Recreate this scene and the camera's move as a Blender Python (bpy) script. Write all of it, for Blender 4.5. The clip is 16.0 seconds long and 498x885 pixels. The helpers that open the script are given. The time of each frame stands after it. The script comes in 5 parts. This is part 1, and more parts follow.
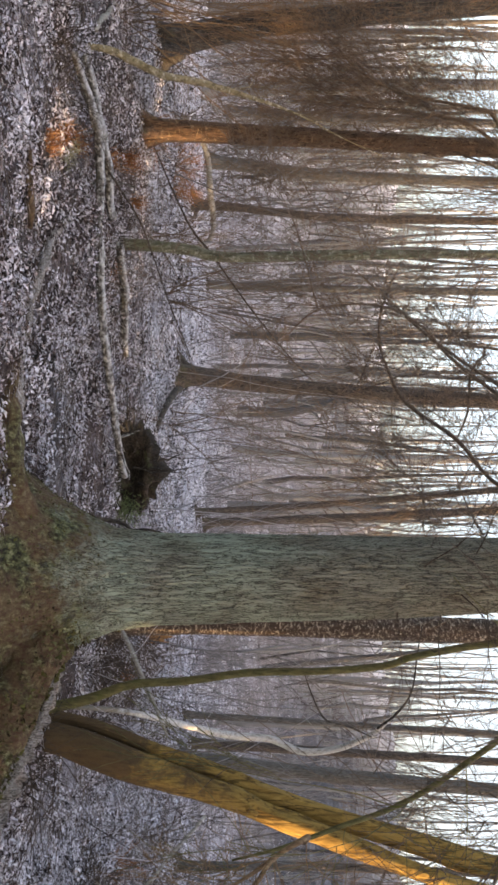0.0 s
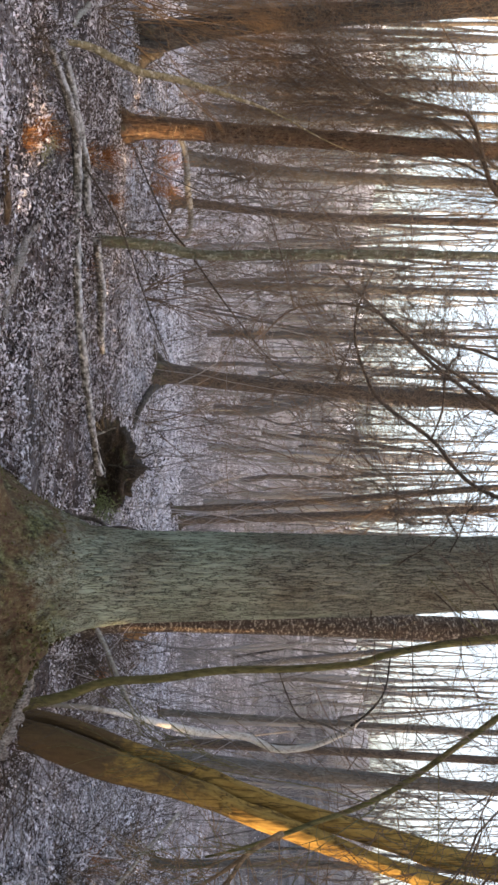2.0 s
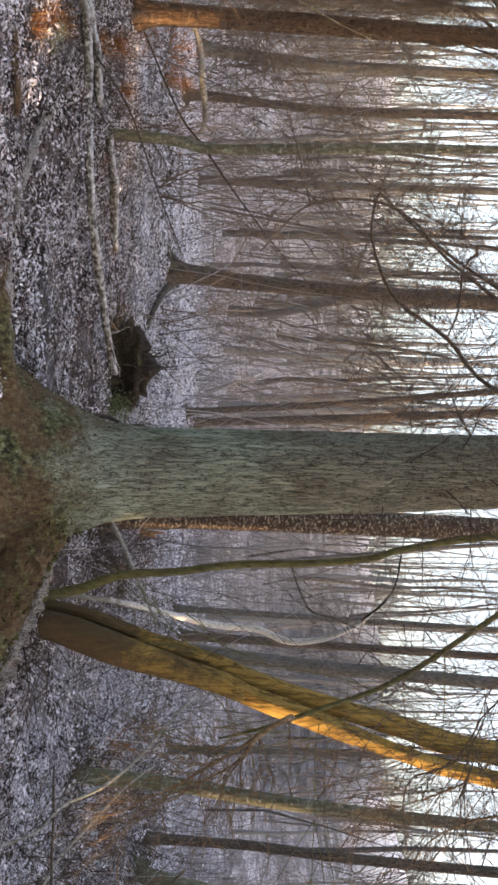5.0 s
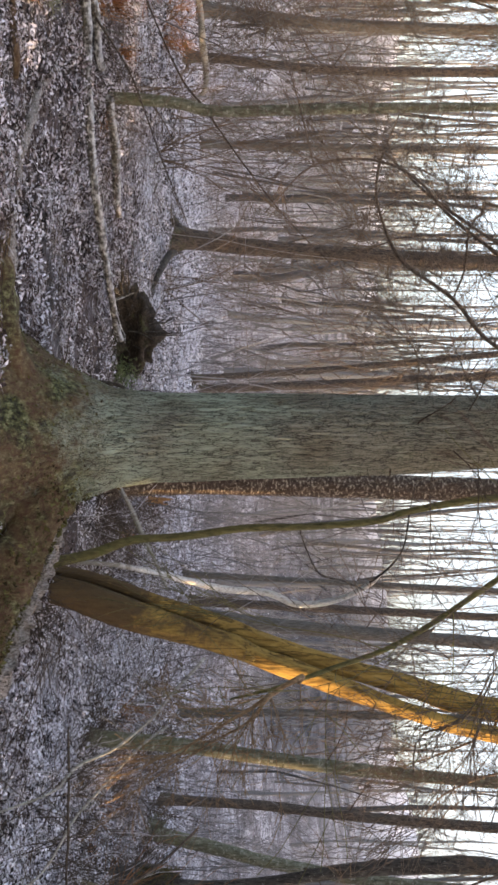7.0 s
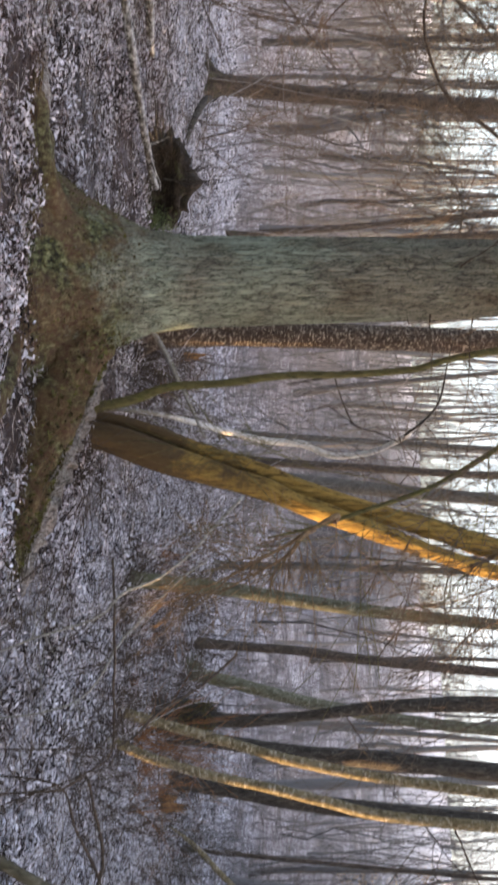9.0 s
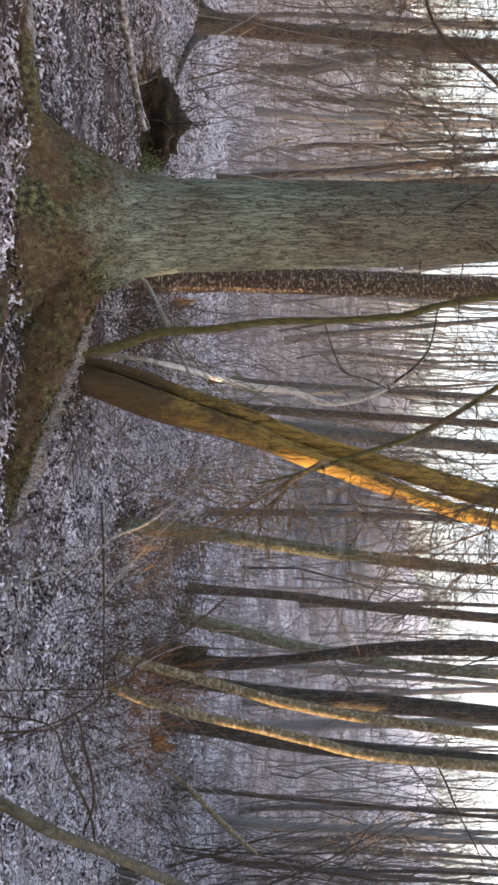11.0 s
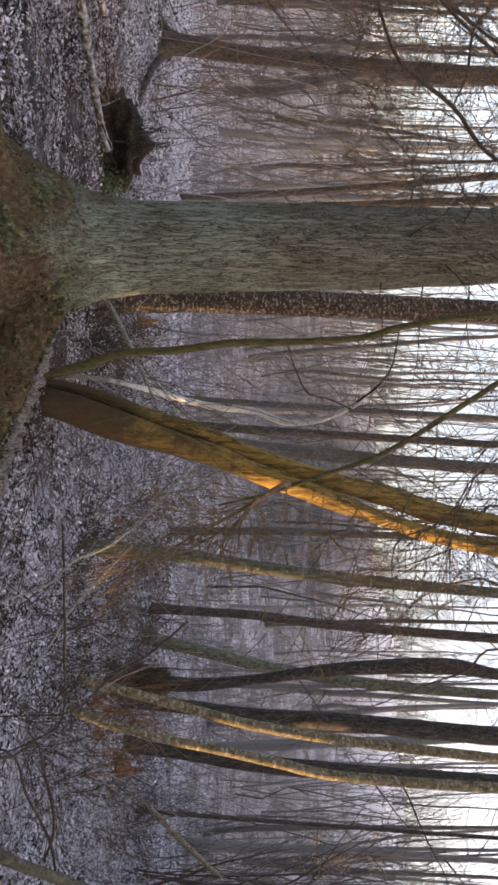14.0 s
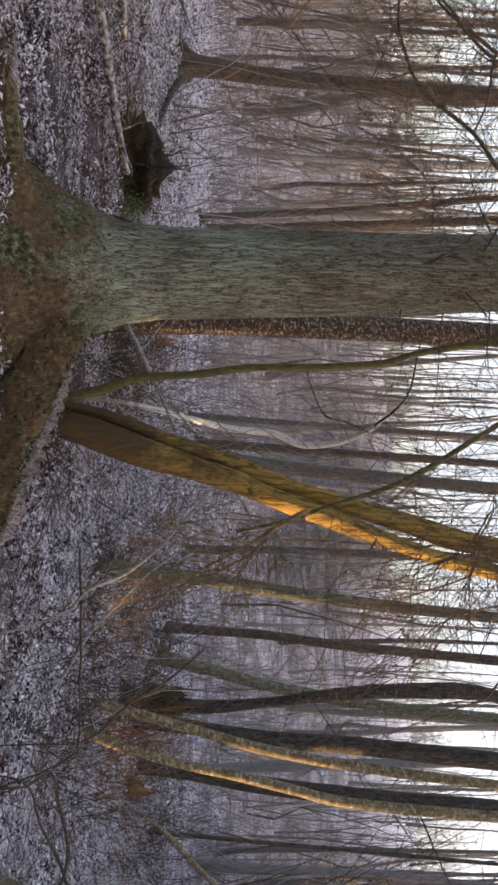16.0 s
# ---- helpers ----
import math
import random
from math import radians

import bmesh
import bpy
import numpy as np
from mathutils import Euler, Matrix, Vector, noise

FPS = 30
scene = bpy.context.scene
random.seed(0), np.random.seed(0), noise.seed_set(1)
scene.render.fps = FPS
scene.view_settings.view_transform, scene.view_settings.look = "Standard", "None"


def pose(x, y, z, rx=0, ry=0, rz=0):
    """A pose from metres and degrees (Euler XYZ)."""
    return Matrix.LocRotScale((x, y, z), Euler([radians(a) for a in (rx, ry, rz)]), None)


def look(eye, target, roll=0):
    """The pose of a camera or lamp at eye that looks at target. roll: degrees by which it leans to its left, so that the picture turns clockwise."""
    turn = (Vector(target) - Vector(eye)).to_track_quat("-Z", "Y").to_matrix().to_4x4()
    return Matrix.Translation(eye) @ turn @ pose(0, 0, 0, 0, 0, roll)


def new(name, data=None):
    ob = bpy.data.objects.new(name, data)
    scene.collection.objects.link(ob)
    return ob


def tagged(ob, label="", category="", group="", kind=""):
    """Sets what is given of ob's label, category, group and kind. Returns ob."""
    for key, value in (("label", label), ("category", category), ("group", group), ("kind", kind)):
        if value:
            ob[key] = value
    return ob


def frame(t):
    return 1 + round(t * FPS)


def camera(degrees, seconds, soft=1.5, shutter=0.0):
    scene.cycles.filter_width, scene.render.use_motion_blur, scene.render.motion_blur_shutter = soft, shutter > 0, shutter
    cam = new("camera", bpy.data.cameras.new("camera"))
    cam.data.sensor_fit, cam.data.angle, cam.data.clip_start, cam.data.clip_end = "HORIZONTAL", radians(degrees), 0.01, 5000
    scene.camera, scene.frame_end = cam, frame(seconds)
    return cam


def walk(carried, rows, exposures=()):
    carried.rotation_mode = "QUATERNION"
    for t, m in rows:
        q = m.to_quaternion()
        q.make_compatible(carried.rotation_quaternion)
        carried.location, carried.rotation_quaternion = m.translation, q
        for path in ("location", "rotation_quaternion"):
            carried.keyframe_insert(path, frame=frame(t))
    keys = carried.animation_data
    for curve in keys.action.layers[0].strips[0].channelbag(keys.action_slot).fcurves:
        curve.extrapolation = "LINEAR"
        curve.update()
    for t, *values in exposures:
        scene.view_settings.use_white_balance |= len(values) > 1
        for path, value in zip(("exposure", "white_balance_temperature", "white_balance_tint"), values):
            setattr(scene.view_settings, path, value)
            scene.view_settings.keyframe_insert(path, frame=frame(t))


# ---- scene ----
# The camera is held upright on its side: its right points to the sky.
cam = camera(29.78, 16.0, soft=2.7, shutter=0.5)
ROWS = [  # seconds, x, y, z, tilt up, pan to the left, lean
    (0.0, 0.000, 0.000, 1.600, -0.00, 0.00, 1.20),
    (0.5, 0.006, -0.004, 1.600, 0.59, -0.13, 1.26),
    (1.0, 0.005, -0.009, 1.606, 1.06, -0.08, 1.50),
    (1.5, 0.001, -0.011, 1.605, 1.43, -0.17, 1.62),
    (2.0, -0.001, -0.015, 1.603, 1.45, -0.08, 1.56),
    (2.5, -0.002, -0.021, 1.604, 1.41, -0.13, 1.62),
    (3.0, 0.003, -0.023, 1.604, 1.20, -1.00, 1.86),
    (3.5, 0.016, -0.026, 1.611, 0.90, -2.77, 1.95),
    (4.0, 0.022, -0.035, 1.607, 0.88, -4.37, 1.71),
    (4.2, 0.025, -0.038, 1.608, 0.84, -4.84, 1.75),
    (6.5, 0.049, -0.051, 1.609, 0.53, -7.36, 1.05),
    (7.0, 0.054, -0.054, 1.606, 0.36, -8.06, 0.84),
    (7.5, 0.066, -0.058, 1.603, 0.20, -8.76, 0.76),
    (8.0, 0.092, -0.072, 1.597, -0.25, -9.65, 0.63),
    (8.5, 0.134, -0.083, 1.590, -0.69, -11.08, 0.91),
    (9.0, 0.169, -0.105, 1.582, -1.57, -16.44, 1.28),
    (9.2, 0.175, -0.113, 1.582, -1.74, -17.25, 1.34),
    (11.3, 0.175, -0.116, 1.603, -0.24, -20.30, 1.41),
    (11.5, 0.174, -0.118, 1.608, 0.43, -20.61, 1.42),
    (12.0, 0.175, -0.123, 1.612, 1.29, -20.23, 1.17),
    (12.5, 0.168, -0.123, 1.616, 1.45, -19.69, 1.04),
    (13.0, 0.166, -0.118, 1.616, 1.45, -19.22, 0.89),
    (13.5, 0.160, -0.117, 1.615, 1.59, -18.93, 1.01),
    (14.0, 0.151, -0.110, 1.612, 1.19, -18.50, 1.34),
    (14.5, 0.130, -0.097, 1.604, 0.56, -17.81, 1.36),
    (15.0, 0.111, -0.086, 1.600, 0.44, -17.13, 1.73),
    (15.5, 0.094, -0.078, 1.598, 0.45, -17.31, 1.72),
    (16.0, 0.092, -0.067, 1.593, 0.22, -17.55, 1.85),
]
walk(cam, [(t, pose(x, y, z, 90 + tilt, 0, pan) @ pose(0, 0, 0, 0, 0, 90 + lean)) for t, x, y, z, tilt, pan, lean in ROWS], exposures=[(0, 3.08, 7250, 22), (4, 3.04, 7250, 22), (9, 3.16, 7300, 24), (11.5, 3.18, 7400, 25), (12, 3.10, 7400, 25), (12.5, 2.89, 7450, 27), (13, 2.76, 7450, 28), (16, 2.75, 7450, 28)])

# ---- sky and sun ----
SUN_TO = Vector((-0.88, 0.47, 0)).normalized()      # where the low sun shines to
SUN_UP = 9.0
world = bpy.data.worlds.new("winter_sky")
scene.world = world
world.use_nodes = True
wn = world.node_tree.nodes
sky = wn.new("ShaderNodeTexSky")
sky.sky_type, sky.sun_disc = "NISHITA", False
sky.sun_elevation, sky.sun_rotation = radians(SUN_UP), math.atan2(-SUN_TO.x, -SUN_TO.y)
sky.air_density, sky.dust_density, sky.ozone_density = 1.0, 7.0, 1.0
wn["Background"].inputs["Strength"].default_value = 0.15
world.node_tree.links.new(sky.outputs[0], wn["Background"].inputs["Color"])
sun = new("sun", bpy.data.lights.new("sun", "SUN"))
sun.data.energy, sun.data.angle, sun.data.color = 1.65, radians(0.5), (1.0, 0.70, 0.34)
sun.matrix_world = look((0, 0, 0), (SUN_TO.x, SUN_TO.y, -math.tan(radians(SUN_UP))))
sun.location = (0, 0, 40)

# ---- noise and mesh helpers ----
RNG = np.random.default_rng(7)


def hash01(i, seed):
    i = i.astype(np.int64)
    h = (i[..., 0] * 374761393 + i[..., 1] * 668265263 + i[..., 2] * 2147483647 + seed * 974634777) & 0xFFFFFFFF
    h = ((h ^ (h >> 13)) * 1274126177) & 0xFFFFFFFF
    h = ((h ^ (h >> 16)) * 2246822519) & 0xFFFFFFFF
    return ((h ^ (h >> 15)) & 0xFFFFFF) / 16777216.0


def vnoise(p, seed=0):
    """Smooth value noise, -1 to 1, of an (n, 3) array."""
    p = np.asarray(p, float)
    i = np.floor(p)
    f = p - i
    f = f * f * (3 - 2 * f)
    total = np.zeros(p.shape[:-1])
    for a in (0, 1):
        for b in (0, 1):
            for c in (0, 1):
                w = (f[..., 0] if a else 1 - f[..., 0]) * (f[..., 1] if b else 1 - f[..., 1]) * (f[..., 2] if c else 1 - f[..., 2])
                total += w * hash01(i + np.array((a, b, c)), seed)
    return total * 2 - 1


def smooth(a, b, x):
    t = np.clip((x - a) / (b - a), 0, 1)
    return t * t * (3 - 2 * t)


class Soup:
    """Collects quads and triangles for one mesh."""

    def __init__(self):
        self.v, self.q, self.t, self.n = [], [], [], 0

    def add(self, v, quads=None, tris=None):
        v = np.asarray(v, float).reshape(-1, 3)
        self.v.append(v)
        if quads is not None and len(quads):
            self.q.append(np.asarray(quads, int) + self.n)
        if tris is not None and len(tris):
            self.t.append(np.asarray(tris, int) + self.n)
        self.n += len(v)

    def mesh(self, name, material, shade=True):
        me = bpy.data.meshes.new(name)
        v = np.concatenate(self.v) if self.v else np.zeros((0, 3))
        q = np.concatenate(self.q) if self.q else np.zeros((0, 4), int)
        t = np.concatenate(self.t) if self.t else np.zeros((0, 3), int)
        me.vertices.add(len(v))
        me.vertices.foreach_set("co", v.astype(np.float32).ravel())
        me.loops.add(q.size + t.size)
        me.loops.foreach_set("vertex_index", np.concatenate((q.ravel(), t.ravel())).astype(np.int32))
        me.polygons.add(len(q) + len(t))
        me.polygons.foreach_set("loop_start", np.concatenate((np.arange(len(q)) * 4, q.size + np.arange(len(t)) * 3)).astype(np.int32))
        me.update(calc_edges=True)
        me.polygons.foreach_set("use_smooth", np.full(len(q) + len(t), shade))
        me.materials.append(material)
        return me


def spline(points, step):
    """Catmull-Rom through rows of numbers, sampled about every step metres."""
    p = np.asarray(points, float)
    if len(p) < 3:
        k = max(2, int(np.linalg.norm(p[-1, :3] - p[0, :3]) / step) + 1)
        return p[0] + (p[-1] - p[0]) * np.linspace(0, 1, k)[:, None]
    e = np.vstack((2 * p[0] - p[1], p, 2 * p[-1] - p[-2]))
    out = []
    for i in range(1, len(e) - 2):
        k = max(1, int(math.ceil(np.linalg.norm(e[i + 1, :3] - e[i, :3]) / step)))
        s = np.arange(k)[:, None] / k
        out.append(0.5 * (2 * e[i] + (e[i + 1] - e[i - 1]) * s + (2 * e[i - 1] - 5 * e[i] + 4 * e[i + 1] - e[i + 2]) * s ** 2 + (3 * e[i] - e[i - 1] - 3 * e[i + 1] + e[i + 2]) * s ** 3))
    out.append(p[-1:])
    return np.concatenate(out)


def tube(soup, path, sides=6, cap=True, relief=None):
    """A round bar along rows of x, y, z, radius. relief(points, angle, along) gives what is added to the radius, as a share of it."""
    p, r = np.asarray(path, float)[:, :3], np.asarray(path, float)[:, 3]
    k = len(p)
    d = np.gradient(p, axis=0)
    d /= np.linalg.norm(d, axis=1)[:, None] + 1e-9
    ref = np.array((1.0, 0, 0)) if abs(d[:, 0]).mean() < 0.75 else np.array((0, 1.0, 0))
    u = ref - d * (d @ ref)[:, None]
    u /= np.linalg.norm(u, axis=1)[:, None] + 1e-9
    w = np.cross(d, u)
    a = np.arange(sides) * 2 * np.pi / sides
    ring = u[:, None] * np.cos(a)[None, :, None] + w[:, None] * np.sin(a)[None, :, None]
    rad = np.repeat(r[:, None], sides, 1)
    if relief is not None:
        along = np.concatenate(((0,), np.cumsum(np.linalg.norm(np.diff(p, axis=0), axis=1))))
        rad = rad * (1 + relief(p[:, None] + ring * rad[..., None], a[None, :] + 0 * rad, along[:, None] + 0 * rad))
    v = p[:, None] + ring * rad[..., None]
    i, j = np.meshgrid(np.arange(k - 1), np.arange(sides), indexing="ij")
    j2 = (j + 1) % sides
    quads = np.stack((i * sides + j, i * sides + j2, (i + 1) * sides + j2, (i + 1) * sides + j), -1).reshape(-1, 4)
    v = v.reshape(-1, 3)
    tris = None
    if cap:
        v = np.vstack((v, p[0] - d[0] * r[0] * 0.15, p[-1] + d[-1] * r[-1] * 0.3))
        s = np.arange(sides)
        s2 = (s + 1) % sides
        e = (k - 1) * sides
        tris = np.vstack((np.stack((s2, s, 0 * s + k * sides), -1), np.stack((e + s, e + s2, 0 * s + k * sides + 1), -1)))
    soup.add(v, quads, tris)


def part(name, data, parent, label=""):
    ob = new(name, data)
    ob.parent = parent
    return tagged(ob, label)


def thing(name, label, category, group="", at=(0, 0, 0)):
    ob = new(name)
    ob.empty_display_size = 0.2
    ob.location = at
    return tagged(ob, label, category, group)


# ---- the lie of the land ----
def land(x, y):
    x, y = np.asarray(x, float), np.asarray(y, float)
    p = np.stack((x, y, 0 * x), -1)
    r = np.hypot(x, y)
    near = 0.08 * vnoise(p / 1.7, 3) + 0.05 * vnoise(p / 0.6, 4) + 0.03 * vnoise(p / 0.24, 5)
    wide = 0.35 * vnoise(p / 14, 6) * smooth(16, 34, r) + 2.2 * vnoise(p / 26, 8) * smooth(45, 110, r)
    bearing = np.degrees(np.arctan2(x, y))
    ahead = smooth(115, 75, np.abs(bearing - 10))
    tall = 0.92 + 0.06 * smooth(12, 18, bearing) + 0.12 * smooth(25, 31, bearing)
    t = np.clip((r - 35) / 120, 0, 1)
    hill = ahead * tall * (25.5 * t ** 1.2 * (1.3 - 0.3 * t ** 2) + 0.02 * np.clip(r - 155, 0, 400))
    # an unseen rise added towards the sun to shade most of the scene
    s = -(x * SUN_TO.x + y * SUN_TO.y)
    u = x * SUN_TO.y - y * SUN_TO.x
    shade_bank = smooth(19, 28, s) * smooth(52, 64, bearing) * (4.3 + 0.3 * np.clip(s - 30, 0, 115) * smooth(16, 40, u))
    return near + wide + hill + shade_bank


# ---- materials ----
COLOUR_SCALE = 0.88     # scales every base colour down so a higher exposure whitens the sky


class Nodes:
    def __init__(self, name, rough=0.9):
        self.m = bpy.data.materials.new(name)
        self.m.use_nodes = True
        self.t = self.m.node_tree
        self.b = self.t.nodes["Principled BSDF"]
        self.b.inputs["Roughness"].default_value = rough
        self.b.inputs["Specular IOR Level"].default_value = 0.25
        self.co = self.t.nodes.new("ShaderNodeTexCoord").outputs["Object"]

    def link(self, a, b):
        self.t.links.new(a, b)

    def scaled(self, sx, sy, sz, turn=(0, 0, 0)):
        n = self.t.nodes.new("ShaderNodeMapping")
        n.inputs["Scale"].default_value, n.inputs["Rotation"].default_value = (sx, sy, sz), turn
        self.link(self.co, n.inputs[0])
        return n.outputs[0]

    def noise(self, co, scale=1.0, detail=4.0, rough=0.55, warp=0.0):
        n = self.t.nodes.new("ShaderNodeTexNoise")
        n.inputs["Scale"].default_value, n.inputs["Detail"].default_value, n.inputs["Roughness"].default_value = scale, detail, rough
        n.inputs["Distortion"].default_value = warp
        self.link(co, n.inputs["Vector"])
        return n.outputs[0]

    def cells(self, co, scale=1.0, feature="F1"):
        n = self.t.nodes.new("ShaderNodeTexVoronoi")
        n.feature = feature
        n.inputs["Scale"].default_value = scale
        self.link(co, n.inputs["Vector"])
        return n.outputs[0]

    def ramp(self, fac, *stops):
        n = self.t.nodes.new("ShaderNodeValToRGB")
        e = n.color_ramp.elements
        while len(e) < len(stops):
            e.new(0.5)
        for el, (pos, col) in zip(e, stops):
            el.position, el.color = pos, (*col, 1) if not isinstance(col, (int, float)) else (col, col, col, 1)
        self.link(fac, n.inputs[0])
        return n.outputs[0]

    def mix(self, fac, a, b, how="MIX"):
        n = self.t.nodes.new("ShaderNodeMix")
        n.data_type, n.blend_type = "RGBA", how
        for value, slot in ((fac, 0), (a, 6), (b, 7)):
            if isinstance(value, (int, float)):
                n.inputs[slot].default_value = value
            elif isinstance(value, tuple):
                n.inputs[slot].default_value = (*value, 1)
            else:
                self.link(value, n.inputs[slot])
        return n.outputs[2]

    def maths(self, how, a, b):
        n = self.t.nodes.new("ShaderNodeMath")
        n.operation = how
        for value, slot in ((a, 0), (b, 1)):
            if isinstance(value, (int, float)):
                n.inputs[slot].default_value = value
            else:
                self.link(value, n.inputs[slot])
        return n.outputs[0]

    def height(self):
        n = self.t.nodes.new("ShaderNodeSeparateXYZ")
        self.link(self.co, n.inputs[0])
        return n.outputs[2]

    def frost(self):
        """Hoar frost lies in patches, thickest in the open ground beyond the near trees."""
        n = self.t.nodes.new("ShaderNodeSeparateXYZ")
        self.link(self.co, n.inputs[0])
        open_ground = self.ramp(self.maths("MULTIPLY", n.outputs[1], 0.02), (0.22, 0.0), (0.34, 0.28), (0.75, 0.30))
        east = self.maths("MULTIPLY", n.outputs[0], 0.1)
        near = self.ramp(self.maths("MULTIPLY", n.outputs[1], 0.02), (0.15, 1.0), (0.24, 0.65), (0.8, 0.6))
        glade = self.maths("MULTIPLY", self.ramp(east, (0.24, 0.0), (0.46, 0.27)), near)
        open_ground = self.maths("MULTIPLY", open_ground, self.ramp(east, (0.20, 1.0), (0.45, 0.35)))
        patch = self.maths("ADD", self.noise(self.co, 0.45, 6, 0.72), self.maths("MAXIMUM", open_ground, glade))
        return self.ramp(patch, (0.49, 0.0), (0.76, 0.88))

    def island(self):
        return self.t.nodes.new("ShaderNodeNewGeometry").outputs["Random Per Island"]

    def finish(self, colour, bump=None, strength=0.5, depth=0.02):
        colour = self.mix(1.0, colour, (COLOUR_SCALE, COLOUR_SCALE, COLOUR_SCALE), "MULTIPLY")
        if isinstance(colour, tuple):
            self.b.inputs["Base Color"].default_value = (*colour, 1)
        else:
            self.link(colour, self.b.inputs["Base Color"])
        if bump is not None:
            n = self.t.nodes.new("ShaderNodeBump")
            n.inputs["Strength"].default_value, n.inputs["Distance"].default_value = strength, depth
            self.link(bump, n.inputs["Height"])
            self.link(n.outputs[0], self.b.inputs["Normal"])
        return self.m


def bark(name, dark, mid, light, grain=40.0, stretch=6.0, moss=None, moss_share=0.4, moss_low=None, moss_pull=0.16, spots=None, spot_share=0.3, spot_scale=26, depth=0.015, varied=None, cracks=None, frosted=None):
    """Bark with long furrows, stains, and if wanted moss (thicker towards the foot) and pale lichen spots."""
    n = Nodes(name)
    fine = n.noise(n.scaled(grain, grain, grain / stretch), 1, 5, 0.6, 0.6)
    wide = n.noise(n.co, 1.6, 4, 0.6)
    col = n.ramp(fine, (0.3, dark), (0.5, mid), (0.72, light))
    col = n.mix(n.ramp(wide, (0.3, 0.0), (0.7, 0.55)), col, n.mix(0.6, col, dark))
    if cracks:
        c = n.noise(n.scaled(1, 1, 0.05), cracks, 3, 0.55, 0.15)
        c = n.maths("ABSOLUTE", n.maths("SUBTRACT", c, 0.5), 0.0)
        col = n.mix(n.ramp(c, (0.004, 0.7), (0.024, 0.0)), col, tuple(0.5 * v for v in dark))
    if spots:
        s = n.noise(n.scaled(1, 1, 1.6), spot_scale, 6, 0.75)
        col = n.mix(n.ramp(s, (0.62 - 0.25 * spot_share, 0.0), (0.72 - 0.2 * spot_share, 0.7)), col, spots)
    if moss:
        g = n.noise(n.co, 4.5, 6, 0.7)
        if moss_low:
            low = n.maths("MULTIPLY", n.maths("SUBTRACT", moss_low, n.height()), moss_pull / moss_low)
            g = n.maths("ADD", g, low)
        col = n.mix(n.ramp(g, (0.72 - 0.45 * moss_share, 0.0), (0.92 - 0.45 * moss_share, 0.9)), col, n.mix(n.noise(n.co, 60, 3), moss, tuple(c * 1.9 for c in moss)))
    # whitens upward faces in patches, so logs are paler on top
    if frosted:
        up = n.t.nodes.new("ShaderNodeSeparateXYZ")
        n.link(n.t.nodes.new("ShaderNodeNewGeometry").outputs["Normal"], up.inputs[0])
        pale_mask = n.maths("MULTIPLY", n.ramp(up.outputs[2], (0.15, 0.0), (0.8, 1.0)), n.ramp(n.noise(n.co, 9, 6, 0.75), (0.42, 0.0), (0.6, 1.0)))
        col = n.mix(n.maths("MULTIPLY", pale_mask, 0.65), col, frosted)
    if varied:
        col = n.mix(n.ramp(n.island(), (0.0, 0.0), (1.0, 0.75)), col, n.mix(fine, varied, tuple(c * 1.5 for c in varied)))
    return n.finish(col, fine, 0.8, depth)



def oak_bark(name="oak_bark", foot=False):
    """Grey-green plates parted by dark furrows, browner higher up, with moss over the foot."""
    n = Nodes(name, 0.95)
    co = n.scaled(1, 1, 0.11)
    ridge = n.noise(co, 54, 3, 0.55, 0.5)
    crack = n.maths("ABSOLUTE", n.maths("SUBTRACT", ridge, 0.5), 0.0)
    second = n.maths("ABSOLUTE", n.maths("SUBTRACT", n.noise(co, 33, 4, 0.6, 0.5), 0.5), 0.0)
    deep = n.maths("MINIMUM", n.maths("MULTIPLY", crack, 1.3), second)
    grain = n.noise(n.co, 90, 4, 0.7)
    plate = n.mix(n.ramp(grain, (0.3, 0.0), (0.7, 1.0)), (0.17, 0.165, 0.125), (0.34, 0.335, 0.265))
    green = n.noise(n.scaled(1, 1, 0.6), 2.1, 4, 0.6)
    plate = n.mix(n.ramp(n.maths("SUBTRACT", green, n.ramp(n.maths("MULTIPLY", n.height(), 0.25), (0.3, 0.0), (0.75, 0.26))), (0.33, 0.0), (0.5, 0.85)), plate, n.mix(grain, (0.26, 0.315, 0.235), (0.47, 0.54, 0.42)))
    plate = n.mix(n.ramp(n.noise(n.scaled(1, 1, 0.5), 3.3, 4, 0.6), (0.52, 0.0), (0.68, 0.6)), plate, n.mix(grain, (0.095, 0.075, 0.045), (0.20, 0.155, 0.10)))
    col = n.mix(n.ramp(deep, (0.004, 0.94), (0.030, 0.0)), plate, (0.032, 0.029, 0.02))
    low = n.maths("MULTIPLY", n.maths("SUBTRACT", 0.92, n.height()), 0.62)
    cover = n.maths("ADD", n.noise(n.co, 5, 6, 0.75), low)
    mossy = n.ramp(n.noise(n.scaled(1, 1, 0.6), 30, 5, 0.75), (0.37, (0.012, 0.010, 0.006)), (0.46, (0.06, 0.062, 0.027)), (0.55, (0.15, 0.16, 0.068)), (0.68, (0.36, 0.375, 0.215)))
    mossy = n.mix(n.ramp(n.noise(n.co, 3, 3), (0.40, 0.3 if foot else 0.0), (0.53, 0.9)), mossy, n.mix(0.65, mossy, (0.17, 0.08, 0.048)))
    col = n.mix(n.ramp(cover, (0.60, 0.0), (0.86, 0.95)), col, mossy)
    if foot:
        return n.finish(mossy, grain, 1.0, 0.02)
    return n.finish(col, n.mix(0.35, n.ramp(deep, (0.0, 0.0), (0.07, 1.0)), grain), 0.9, 0.015)


